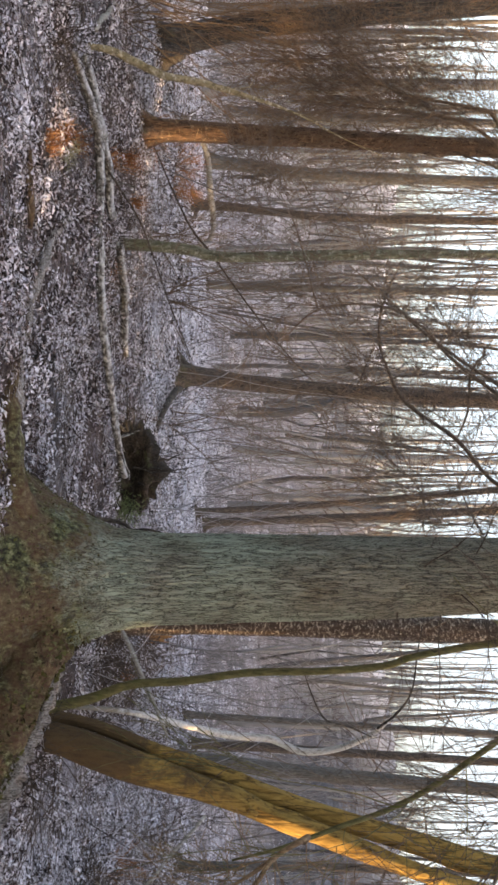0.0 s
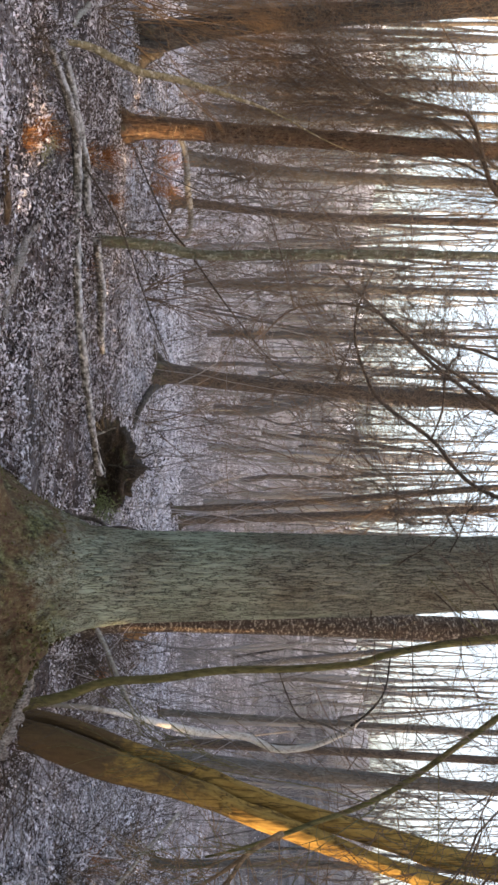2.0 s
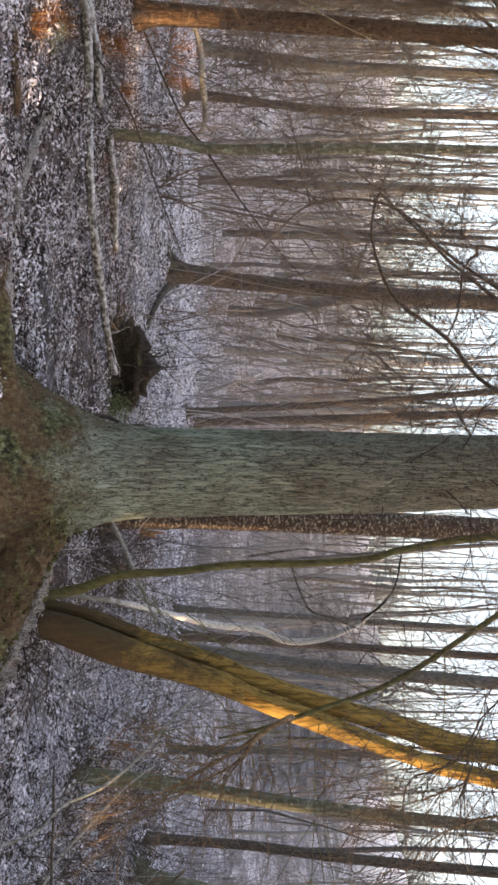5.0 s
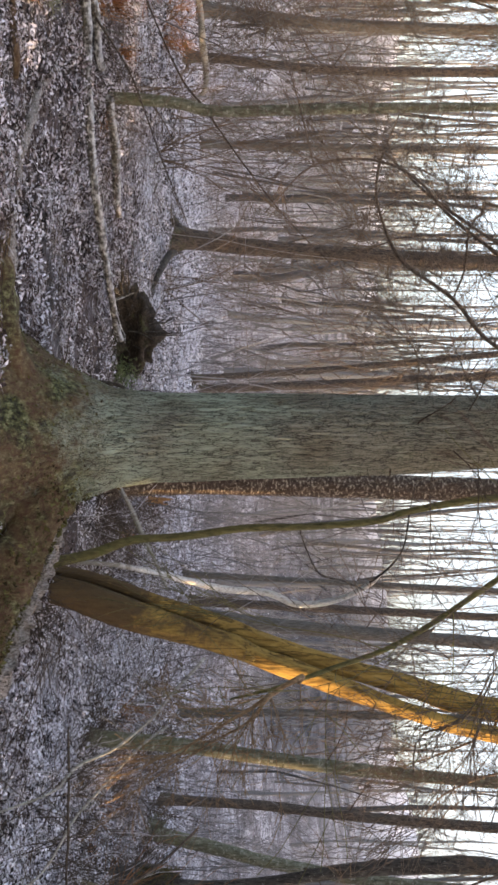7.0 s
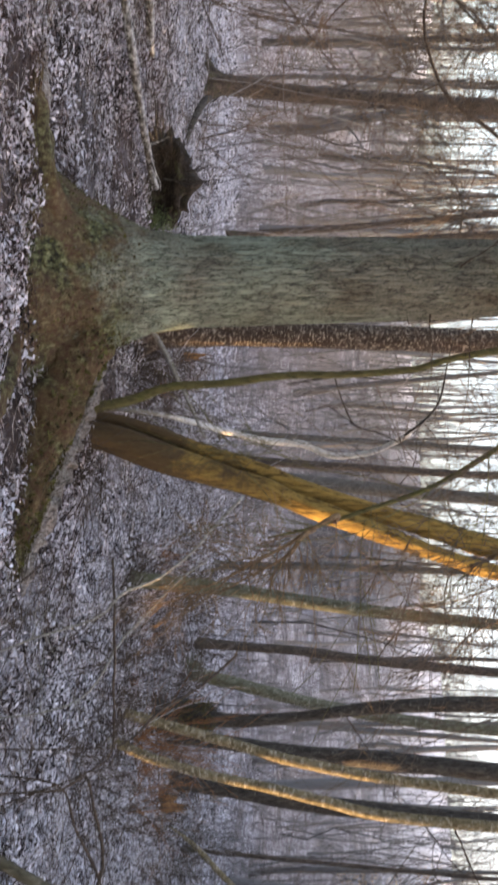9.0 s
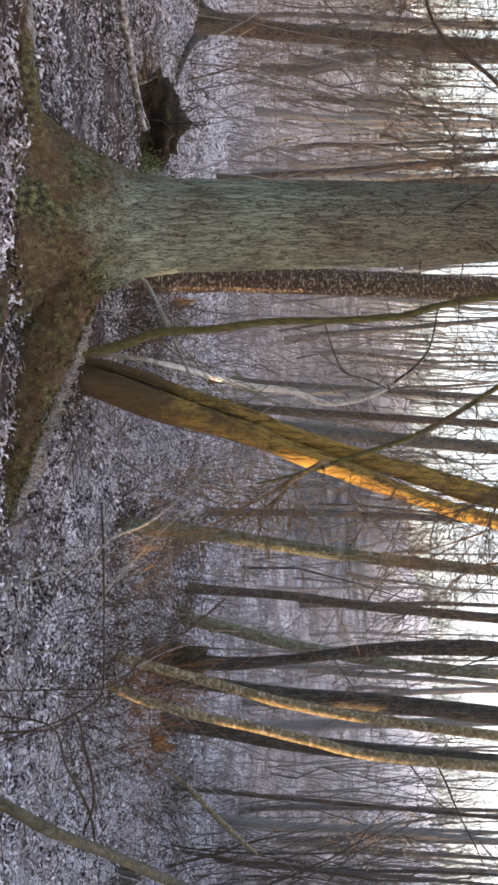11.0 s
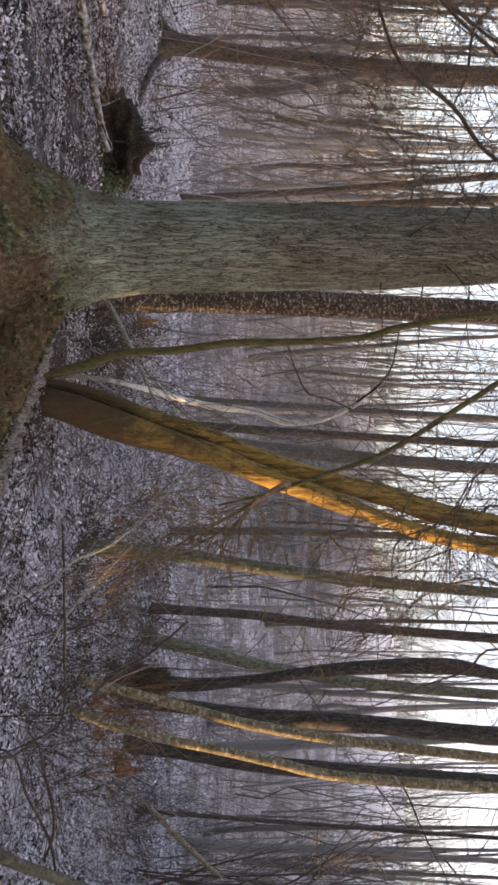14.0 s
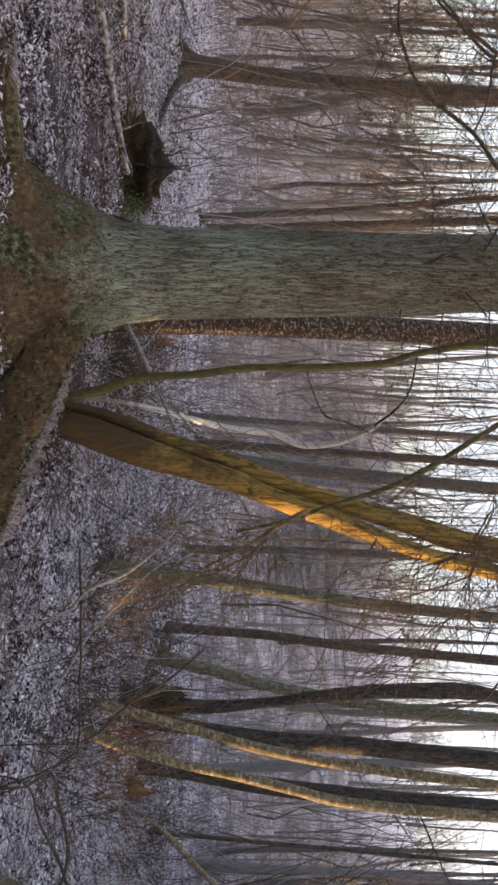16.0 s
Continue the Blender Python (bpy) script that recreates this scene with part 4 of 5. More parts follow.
    for a, h in ((-1.9, 2.75), (-1.2, 3.0), (-0.6, 2.6), (-0.35, 2.9), (-0.5, 3.2), (-1.5, 3.3), (-2.3, 3.1), (-0.2, 2.4), (-0.9, 3.4)):
        s = Soup()
        grow(s, (0.25 * math.cos(a) - 0.03, 0.25 * math.sin(a), h), (math.cos(a), math.sin(a), 0.35 * RNG.normal()), 0.55 + 0.4 * RNG.random(), 0.006, 2, 0, (3, 6), 0.6, 0.18, 0.0018)
        part("shoot", s.mesh("shoot", TWIG_BARK), t, "thin bare shoot on the trunk")
    for _ in range(10):
        h = 5 + 6 * RNG.random()
        a = RNG.random() * 2 * np.pi
        grow(c, (0, 0, h), (math.cos(a), math.sin(a), 0.6), 3.5, 0.08, 2, kids=(4, 7))
    part("crown", c.mesh("crown", TWIG_BARK), t, "bare limbs and twigs")


oak()


# ---- fallen wood ----
RNG = np.random.default_rng(13)


def fallen(name, label, line, material, lift=0.0, sides=14, depth=0.16, seed=1, twigs=0):
    p = np.array(line, float)
    # wood is stiff: it spans the hollows of the ground
    way = np.linspace(0, 1, len(p))
    p[:, 2] = np.polyval(np.polyfit(way, land(p[:, 0], p[:, 1]), 1), way) + p[:, 3] * 0.95 + 0.11 + lift
    at = (p[0, 0], p[0, 1], p[0, 2])
    s = Soup()
    path = spline(p - np.array((*at, 0)), 0.06)
    path[:, :3] += 0.032 * np.stack([vnoise(path[:, :3] * 2.5, k + seed) for k in (1, 2, 3)], -1)
    tube(s, path, sides, True, furrows(depth, 5, 6, seed))
    if twigs:
        sprout(s, path, 1, 0.6, (twigs, twigs + 2), 0.9)
    ob = new(name, s.mesh(name, material))
    ob.location = at
    return tagged(ob, label, "log", "fallen logs")


fallen("fallen_log", "long thin fallen log with pale fungus spots on leaf litter", [(-3.18, 7.63, 0, 0.03), (-2.87, 8.23, 0, 0.042), (-2.56, 8.63, 0, 0.044), (-1.84, 8.72, 0, 0.042), (-0.93, 9.07, 0, 0.042), (0.03, 9.86, 0, 0.04), (0.38, 10.33, 0, 0.036)], LOG_BARK, seed=71, twigs=4)
fallen("fallen_log", "short fallen log lying across the leaf litter", [(-3.2, 7.8, 0, 0.026), (-3.1, 8.01, 0, 0.034), (-2.9, 8.53, 0, 0.038), (-2.7, 9.08, 0, 0.042), (-2.22, 9.39, 0, 0.046)], LOG_BARK, lift=0.05, seed=72, twigs=2)
fallen("fallen_log", "broken fallen log with rusty and mossy bark", [(-2.0, 9.7, 0, 0.042), (-1.72, 10.5, 0, 0.05), (-1.53, 10.72, 0, 0.052), (-1.04, 11.41, 0, 0.044)], LOG_BARK, seed=73)


fallen("fallen_branch", "short grey-brown rough branch half sunk in leaves", [(-1.85, 6.0, 0, 0.014), (-1.7, 6.15, 0, 0.024), (-1.58, 6.3, 0, 0.028), (-1.44, 6.46, 0, 0.018)], ROOT_BARK, lift=-0.075, depth=0.35, seed=75)
fallen("fallen_branch", "pale curved bare branch on the leaf litter", [(-3.85, 8.75, 0, 0.022), (-4.05, 9.0, 0, 0.026), (-4.3, 9.45, 0, 0.024), (-4.75, 9.95, 0, 0.02)], PALE_BARK, lift=-0.06, depth=0.3, seed=76)


def root_plate():
    """The upturned root plate of the fallen log: a hollow cake of soil with torn roots and moss."""
    at = (0.34, 11.15, 0.0)
    t = thing("root_plate", "upturned dark root plate of a fallen tree with moss", "root plate", "", at)
    n, m = 40, 24
    u, w = np.meshgrid(np.arange(n) * 2 * np.pi / n, np.linspace(0.02, np.pi - 0.02, m))
    d = np.stack((np.cos(u) * np.sin(w), np.sin(u) * np.sin(w), np.cos(w)), -1)
    r = 1 + 0.25 * vnoise(d * 2.2, 81) + 0.24 * vnoise(d * np.array((5, 5, 9)), 82) + 0.13 * vnoise(d * 11, 83)
    v = d * r[..., None] * np.array((0.50, 0.34, 0.40)) + np.array((0, 0, 0.16))
    hollow = np.exp(-((v[..., 0] - 0.05) ** 2 / 0.09 + (v[..., 2] - 0.2) ** 2 / 0.03)) * (v[..., 1] < 0)
    v[..., 1] += 0.30 * hollow
    i, j = np.meshgrid(np.arange(m - 1), np.arange(n), indexing="ij")
    s = Soup()
    s.add(v, np.stack((i * n + j, (i + 1) * n + j, (i + 1) * n + (j + 1) % n, i * n + (j + 1) % n), -1).reshape(-1, 4))
    part("soil", s.mesh("soil", bark("dark_soil", (0.014, 0.011, 0.008), (0.045, 0.034, 0.025), (0.11, 0.085, 0.06), 30, 1, (0.075, 0.085, 0.035), 0.4)), t)
    for k in range(46):
        s = Soup()
        a = RNG.random() * 2 * np.pi
        q = np.array((0.45 * math.cos(a), -0.15 - 0.15 * RNG.random(), 0.18 + 0.38 * math.sin(a) * RNG.random()))
        grow(s, q, (math.cos(a) * 0.7, -0.5 * RNG.random(), math.sin(a) * 0.8 - 0.2), 0.25 + 0.4 * RNG.random(), 0.004 + 0.016 * RNG.random() ** 2, 1, kids=(1, 4))
        part("torn_root", s.mesh("torn_root", DARK_BARK), t, "thin brown torn root")
    s = Soup()
    for k in range(420):
        q = np.array((0.50 + 0.09 * RNG.normal(), -0.22 + 0.05 * RNG.normal(), 0.20 + 0.08 * RNG.normal()))
        grow(s, q, RNG.normal(0, 1, 3) + np.array((0, -0.5, 0.6)), 0.05, 0.004, 0)
    n_ = Nodes("pale_moss")
    part("moss_tuft", s.mesh("moss_tuft", n_.finish(n_.ramp(n_.noise(n_.co, 19), (0.3, (0.09, 0.12, 0.04)), (0.7, (0.26, 0.33, 0.16))))), t, "pale green moss tuft")["kind"] = "stuff"


root_plate()


# ---- far woods, undergrowth ----
RNG = np.random.default_rng(14)


def far_woods(count):
    s = Soup()
    for _ in range(count):
        b = math.radians(-34 + 92 * RNG.random())
        r = 34 + 125 * RNG.random() ** 0.8
        if RNG.random() < (0.65 if b > 0.5 else 0.45 if b > 0.26 else 0.35 if b < -0.2 else 0.0):
            continue
        x, y = r * math.sin(b), r * math.cos(b)
        z = float(land(x, y))
        h, w = 13 + 10 * RNG.random(), 0.07 + 0.16 * RNG.random() ** 1.5
        lean = RNG.normal(0, 0.05, 2)
        p = np.array([(x + lean[0] * h * f + RNG.normal(0, 0.12), y + lean[1] * h * f, z - 0.2 + h * f, w * (1.25 if f == 0 else 1 - 0.75 * f)) for f in (0, 0.12, 0.3, 0.5, 0.7, 0.85, 1)])
        tube(s, p, 6, False)
        for _ in range(int(RNG.integers(5, 9))):
            i = int(RNG.integers(1, 6))
            a = RNG.random() * 2 * np.pi
            f = RNG.random()
            q = p[i, :3] * (1 - f) + p[i + 1 if i < 6 else i, :3] * f
            g = grow(s, q, (math.cos(a), math.sin(a), 0.7), 1.6 + 2.0 * RNG.random(), max(0.015, p[i, 3] * 0.28), 0, kink=0.16, floor_r=0.006)
            for _ in range(3):
                grow(s, g[int(RNG.integers(1, 4)), :3], RNG.normal(0, 0.7, 3) + np.array((math.cos(a), math.sin(a), 0.7)), 1.0, 0.012, 0, floor_r=0.006)
    for k in range(84):
        b, r = math.radians(-26 + 14 * RNG.random() if k > 58 else -31 + 78 * RNG.random() ** 1.5), 30 + 34 * RNG.random()
        if -0.3 < b < 0.5 and r < 56:
            continue
        x, y = r * math.sin(b), r * math.cos(b)
        z, w, lean = float(land(x, y)), 0.09 + 0.13 * RNG.random() ** 1.5, RNG.normal(0, 0.04, 2)
        tube(s, spline(np.array([(x + lean[0] * h + RNG.normal(0, 0.08), y + lean[1] * h, z - 0.3 + h, w * (1.4 if h == 0 else 1 - 0.035 * h)) for h in (0, 1, 4, 8, 12, 17)]), 0.8), 9, False, furrows(0.08, 5, 1.5, 19))
        for _ in range(5):
            a = RNG.random() * 2 * np.pi
            h = 3 + 9 * RNG.random()
            grow(s, (x + lean[0] * h, y + lean[1] * h, z - 0.3 + h), (math.cos(a), math.sin(a), 0.6), 1.5 + 2 * RNG.random(), 0.02, 1, kids=(3, 6), kink=0.13, spread=0.5, floor_r=0.004)
    for _ in range(2200):
        b = math.radians(-33 + 90 * RNG.random())
        r = 38 + 110 * RNG.random() ** 0.9
        if 0.28 < b < 0.66 and RNG.random() < 0.68:
            continue
        x, y = r * math.sin(b), r * math.cos(b)
        z, h, w = float(land(x, y)), 3.5 + 8 * RNG.random() ** 1.3, 0.025 + 0.05 * RNG.random() ** 1.5
        lean = RNG.normal(0, 0.12, 2)
        tube(s, np.array([(x + lean[0] * h * f, y + lean[1] * h * f, z - 0.1 + h * f, w * (1 - 0.7 * f)) for f in (0, 0.35, 0.7, 1)]) + np.array([(0, 0, 0, 0), *[(*RNG.normal(0, 0.22, 2), 0, 0) for _ in range(3)]]), 4, False)
    tagged(new("far_woods", s.mesh("far_woods", FAR_BARK)), "bare grey-brown winter woods thick on the hill", "woods", kind="stuff")


def undergrowth(count):
    """Thin bare shoots between the trees, from the brush to the hill."""
    s = Soup()
    for _ in range(count):
        b = math.radians(-30 + 82 * RNG.random())
        r = 15 + 80 * RNG.random() ** 1.2
        x, y = r * math.sin(b), r * math.cos(b)
        if (r < 26 and RNG.random() < 0.7) or (0.36 < b < 0.62 and r > 30 and RNG.random() < 0.6):
            continue
        grow(s, (x, y, float(land(x, y)) - 0.05), (*RNG.normal(0, 0.28, 2), 1), 1.5 + 4.5 * RNG.random() ** 1.5, 0.009 + 0.006 * RNG.random(), 1, kids=(1, 4), spread=0.4, kink=0.07, floor_r=0.004)
    tagged(new("undergrowth", s.mesh("undergrowth", SHOOT_BARK)), "thin bare brown shoots between the trees", "undergrowth", kind="stuff")


def hill_shoots(clumps, each):
    """Low frosted bushes over the meadow's end and the hillside, pale and dark shoots mixed."""
    s = Soup()
    for _ in range(clumps):
        b, r = math.radians(-31 + 84 * RNG.random()), 34 + 66 * RNG.random() ** 1.2
        if 0.33 < b < 0.47 and r > 50 and RNG.random() < 0.7:
            continue
        tall, wide = 0.6 + 1.8 * RNG.random() ** 2, 0.4 + 0.9 * RNG.random()
        x = r * math.sin(b) + RNG.normal(0, wide, each)
        y = r * math.cos(b) + RNG.normal(0, wide, each)
        for x1, y1, z1 in zip(x, y, land(x, y)):
            h, lean, w = tall * (0.5 + 0.7 * RNG.random()), RNG.normal(0, 0.25, 3), 0.008 + 0.016 * RNG.random() ** 1.5
            tube(s, np.array([(x1, y1, z1 - 0.1, w), (x1 + lean[0] * h * 0.5, y1, z1 + h * 0.5, w * 0.8), (x1 + lean[1] * h, y1 + lean[2] * h, z1 + h, w * 0.4)]), 3, False)
    tagged(new("hill_brush", s.mesh("hill_brush", SHOOT_BARK)), "low frosted grey bushes over the hillside", "undergrowth", kind="stuff")


def crest_brush(count):
    """Scrub along the top of the hill that frays its outline."""
    s = Soup()
    for _ in range(count):
        b, r = math.radians(-32 + 88 * RNG.random() ** 0.7), 126 + 30 * RNG.random()
        x, y = r * math.sin(b), r * math.cos(b)
        grow(s, (x, y, float(land(x, y)) - 0.1), (*RNG.normal(0, 0.25, 2), 1), 0.8 + 6 * RNG.random() ** 2.5, 0.02 + 0.03 * RNG.random(), 1, kids=(4, 7), spread=0.5, kink=0.12, floor_r=0.02)
    tagged(new("hill_scrub", s.mesh("hill_scrub", FAR_BARK)), "bare scrub along the top of the hill", "undergrowth", kind="stuff")


def shrub(label, x, y, count, height, material, lean=0.3, thick=0.008, level=2):
    t = thing("shrub", label, "shrub", "bare shrubs", (x, y, float(land(x, y)) - 0.03))
    for _ in range(count):
        s = Soup()
        d = (*RNG.normal(0, lean, 2), 1)
        grow(s, (*RNG.normal(0, 0.12, 2), 0), d, height * (0.5 + 0.6 * RNG.random()), thick * (0.6 + 0.8 * RNG.random()), level, 0.25, (3, 7), 0.5, 0.14)
        part("stem", s.mesh("stem", material), t)
    return t


def thicket(count):
    """Close dark stems and shoots at the edge of the glade."""
    s = Soup()
    for _ in range(count):
        b, r = math.radians(43 + 12 * RNG.random()), 17 + 26 * RNG.random()
        x, y = r * math.sin(b), r * math.cos(b)
        grow(s, (x, y, float(land(x, y)) - 0.1), (*RNG.normal(0, 0.1, 2), 1), 3 + 7 * RNG.random(), 0.015 + 0.05 * RNG.random() ** 3, 1, kids=(4, 8), spread=0.4, kink=0.07, floor_r=0.004)
    tagged(new("thicket", s.mesh("thicket", TWIG_BARK)), "dense bare brown thicket of thin stems", "thicket", kind="stuff")


thicket(120)
RNG = np.random.default_rng(21)
far_woods(500)
RNG = np.random.default_rng(22)
undergrowth(2300)
crest_brush(1700)
hill_shoots(620, 20)
for x, y, k, h in ((-4.9, 10.4, 14, 4.6), (-5.6, 11.6, 14, 5.4), (-6.6, 12.6, 12, 5.6), (-5.3, 12.2, 10, 5.6)):
    shrub("brown shrub of dense fine twigs", x, y, k, h, RUST_TWIG)
for x, y, k, h in ((-2.5, 16.4, 9, 3.2), (-3.2, 14.5, 6, 2.4), (-0.4, 17.5, 5, 2.5), (-3.6, 18.5, 6, 2.6)):
    shrub("light brown shrub with fanned straight stems", x, y, k, h, RUST_TWIG, 0.35, 0.011)
for x, y, k, h in ((6.75, 9.5, 26, 1.25), (6.0, 10.4, 6, 0.4), (7.3, 9.2, 9, 0.8), (5.3, 11.6, 12, 0.6), (-5.6, 19.0, 26, 0.9), (-5.0, 18.4, 20, 0.7), (-4.5, 13.6, 16, 0.7)):
    shrub("low rust-brown clump of dead bracken", x, y, k, h, BRACKEN, 0.6, 0.008, 1)
for x, y, k, h in ((5.2, 9.6, 6, 1.5), (7.5, 9.5, 5, 1.3), (6.6, 10.8, 5, 1.6), (9.5, 10.5, 6, 1.8), (4.6, 6.9, 4, 0.8), (8.4, 13.0, 5, 1.6), (10.5, 12.5, 6, 2.2), (11.8, 11.2, 5, 2.2), (7.0, 13.2, 5, 1.5), (9.2, 8.6, 4, 1.6), (3.7, 11.5, 4, 1.2), (3.0, 9.7, 16, 1.3), (2.5, 10.4, 16, 1.2), (2.3, 10.0, 34, 0.8), (2.0, 10.5, 30, 0.8), (2.75, 4.95, 8, 0.3), (5.6, 13.5, 4, 1.5), (6.2, 14.6, 7, 1.8), (8.0, 16.4, 7, 1.9), (10.2, 18.2, 7, 2.0), (6.9, 18.0, 7, 1.9), (12.2, 17.2, 7, 2.2), (4.9, 16.6, 7, 1.7), (9.4, 20.5, 7, 2.2), (13.5, 16.0, 7, 2.2)):
    shrub("tangled brown bramble with arching shoots", x, y, k, h, TWIG_BARK, 0.8, 0.006, 1)
for x, y, k, h in ((8.0, 12.0, 5, 0.7), (8.6, 13.2, 5, 0.8), (9.6, 12.6, 6, 1.0), (10.6, 14.2, 12, 1.5), (11.6, 13.0, 11, 1.5), (12.6, 14.6, 11, 2.2), (13.4, 12.6, 11, 2.4), (14.5, 13.5, 10, 2.6)):
    shrub("dark tangled brush round the feet of trees", x, y, k, h, DARK_BARK, 0.7, 0.008, 1)


for x, y, k, h in ((3.4, 5.1, 7, 1.3), (4.2, 5.7, 7, 1.2), (5.0, 6.3, 7, 1.3), (3.9, 6.6, 7, 1.2), (5.7, 7.1, 8, 1.3), (6.4, 7.6, 8, 1.3)):
    shrub("thin bare bramble shoots arching over frosted leaves", x, y, k, h, TWIG_BARK, 0.9, 0.004, 1)


for x, y, k, h in ((4.3, 9.2, 7, 0.6), (5.0, 10.2, 8, 0.7), (5.6, 12.4, 14, 1.2), (6.2, 11.2, 7, 0.8), (4.2, 8.0, 6, 0.5), (5.2, 8.4, 5, 0.6), (6.9, 12.6, 10, 1.2)):
    shrub("low dark brush of fine crossed twigs on frosted leaves", x, y, k, h, TWIG_BARK, 1.1, 0.005, 2)


def tangle(count):
    """Thin dead stems and shoots that stand and cross over the frosted leaves of the glade."""
    s = Soup()
    for _ in range(count):
        b, r = math.radians(13 + 42 * RNG.random()), 6.2 + 8.0 * RNG.random() ** 0.9
        x, y = r * math.sin(b), r * math.cos(b)
        if vnoise(np.array((x, y, 0.0)) / 1.3, 77) < -0.25 + 0.5 * RNG.random() - 0.35 or (r < 7.6 and b < 0.47):
            continue
        grow(s, (x, y, float(land(x, y))), (*RNG.normal(0, 0.55, 2), 1), 0.25 + 1.1 * RNG.random() ** 1.6, 0.003 + 0.0045 * RNG.random(), 1, 0.35, (1, 4), 0.6, 0.16, 0.002)
    n = Nodes("dead_stem_bark")
    col = n.ramp(n.island(), (0.0, (0.03, 0.025, 0.022)), (0.25, (0.12, 0.102, 0.09)), (0.55, (0.32, 0.295, 0.285)), (1.0, (0.64, 0.625, 0.65)))
    tagged(new("dead_stems", s.mesh("dead_stems", n.finish(col))), "tangle of thin dead stems over frosted leaves", "undergrowth", kind="stuff")


tangle(430)


def unseen_woods(count):
    """Woods out of view round and behind the path, with trunks added against the sun."""
    s = Soup()
    for _ in range(count):
        b = math.radians(65 + 255 * RNG.random())
        r = 9 + 40 * RNG.random()
        x, y = r * math.sin(b), r * math.cos(b)
        u = x * SUN_TO.y - y * SUN_TO.x
        if x > 4 and -10 < u < 18:
            continue
        z = float(land(x, y))
        h, w = 14 + 8 * RNG.random(), 0.12 + 0.12 * RNG.random()
        p = np.array([(x + RNG.normal(0, 0.15), y + RNG.normal(0, 0.15), z - 0.2 + h * f, w * (1 - 0.7 * f)) for f in (0, 0.2, 0.4, 0.6, 0.8, 1)])
        tube(s, p, 7, False)
        for _ in range(8):
            a = RNG.random() * 2 * np.pi
            grow(s, p[int(RNG.integers(1, 6)), :3], (math.cos(a), math.sin(a), 0.6), 2.5, 0.05, 1, kids=(3, 5))
    def sunward(q, f, z, w):
        return (q * SUN_TO.y - f * SUN_TO.x, -q * SUN_TO.x - f * SUN_TO.y, z, w)

    # close-set unseen trunks added to block the sun; gaps let it reach chosen spots
    sun_gaps = ((5.0, 5.45, 4.5, 4.78), (5.9, 6.25, 4.65, 4.98), (7.25, 7.95, 5.5, 7.4), (9.43, 9.64, 0, 6.5), (10.05, 10.45, 4.9, 6.15), (13.8, 14.7, 6.0, 6.9))
    closed = [-14] + [q for sun_gap in sun_gaps for q in sun_gap[:2]] + [34]
    for a, b in zip(closed[::2], closed[1::2]):
        k = math.ceil((b - a) / 0.36)
        for row in (23, 26):
            for q in a + (np.arange(k) + 0.5) / k * (b - a):
                f = row + RNG.normal(0, 0.6)
                w = 0.56 * (b - a) / k
                z = float(land(*sunward(q, f, 0, 0)[:2]))
                tube(s, np.array([sunward(q, f, z - 0.3 + 16 * h, w * (1 - 0.1 * h)) for h in (0, 0.3, 0.6, 1)]), 7, False)
                if row == 23 and 4 < q < 12:
                    for _ in range(3):
                        grow(s, sunward(q, f, 6.6 + 5 * RNG.random(), 0)[:3], (SUN_TO.y * RNG.choice((-1, 1)), RNG.choice((-1, 1)), 0.3), 1.6, 0.05, 1, kids=(4, 7), spread=0.5)
    # stubs below and crossbars above set the height at which sun gets through
    for a, b, low, high in sun_gaps:
        k = max(1, round((b - a) / 0.2))
        for q in (np.arange(k) + 0.5) / k * (b - a) + a:
            if low:
                tube(s, np.array([sunward(q, 23 + RNG.normal(0, 0.2), z, 0.6 * (b - a) / k) for z in (0, 2.5, low + 0.05 * RNG.normal())]), 7, True)
        h = high + 0.25
        while h < 9.5:
            rise = 0.15 * RNG.normal()
            tube(s, np.array([sunward(q, 23.6, h + rise * (q - a), 0.25) for q in (a - 0.5, a, b, b + 0.5)]), 7, True)
            h += 0.42
    # slanting bar added to shade a stretch of one golden stem
    tube(s, np.array([sunward(q, 23, z, 0.24) for q, z in ((8.9, 3.6), (9.4, 4.1), (9.62, 4.35), (9.75, 4.5))]), 7, True)
    tagged(new("woods", s.mesh("woods", FAR_BARK)), "unseen bare woods round the clearing with trunks added to block the sun", "woods", kind="stuff")


unseen_woods(110)



# ---- single pieces of dead wood, shoots and stubs ----
RNG = np.random.default_rng(15)


def pole(name, label, line, material, category="branch", twigs=0, sides=10, seed=90, group="dead branches"):
    at = np.array(line[0][:3])
    s = Soup()
    p = spline(np.array(line) - np.array((*at, 0)), 0.05)
    tube(s, p, sides, True, furrows(0.1, 5, 7, seed))
    for _ in range(twigs):
        i = int(len(p) * (0.2 + 0.75 * RNG.random()))
        grow(s, p[i, :3], RNG.normal(0, 0.7, 3) + p[-1, :3] - p[0, :3], 0.2 + 0.4 * RNG.random(), 0.003, 1, 0.2, (2, 4), 0.5, 0.15, 0.0016)
    ob = new(name, s.mesh(name, material))
    ob.location = at
    return tagged(ob, label, category, group)


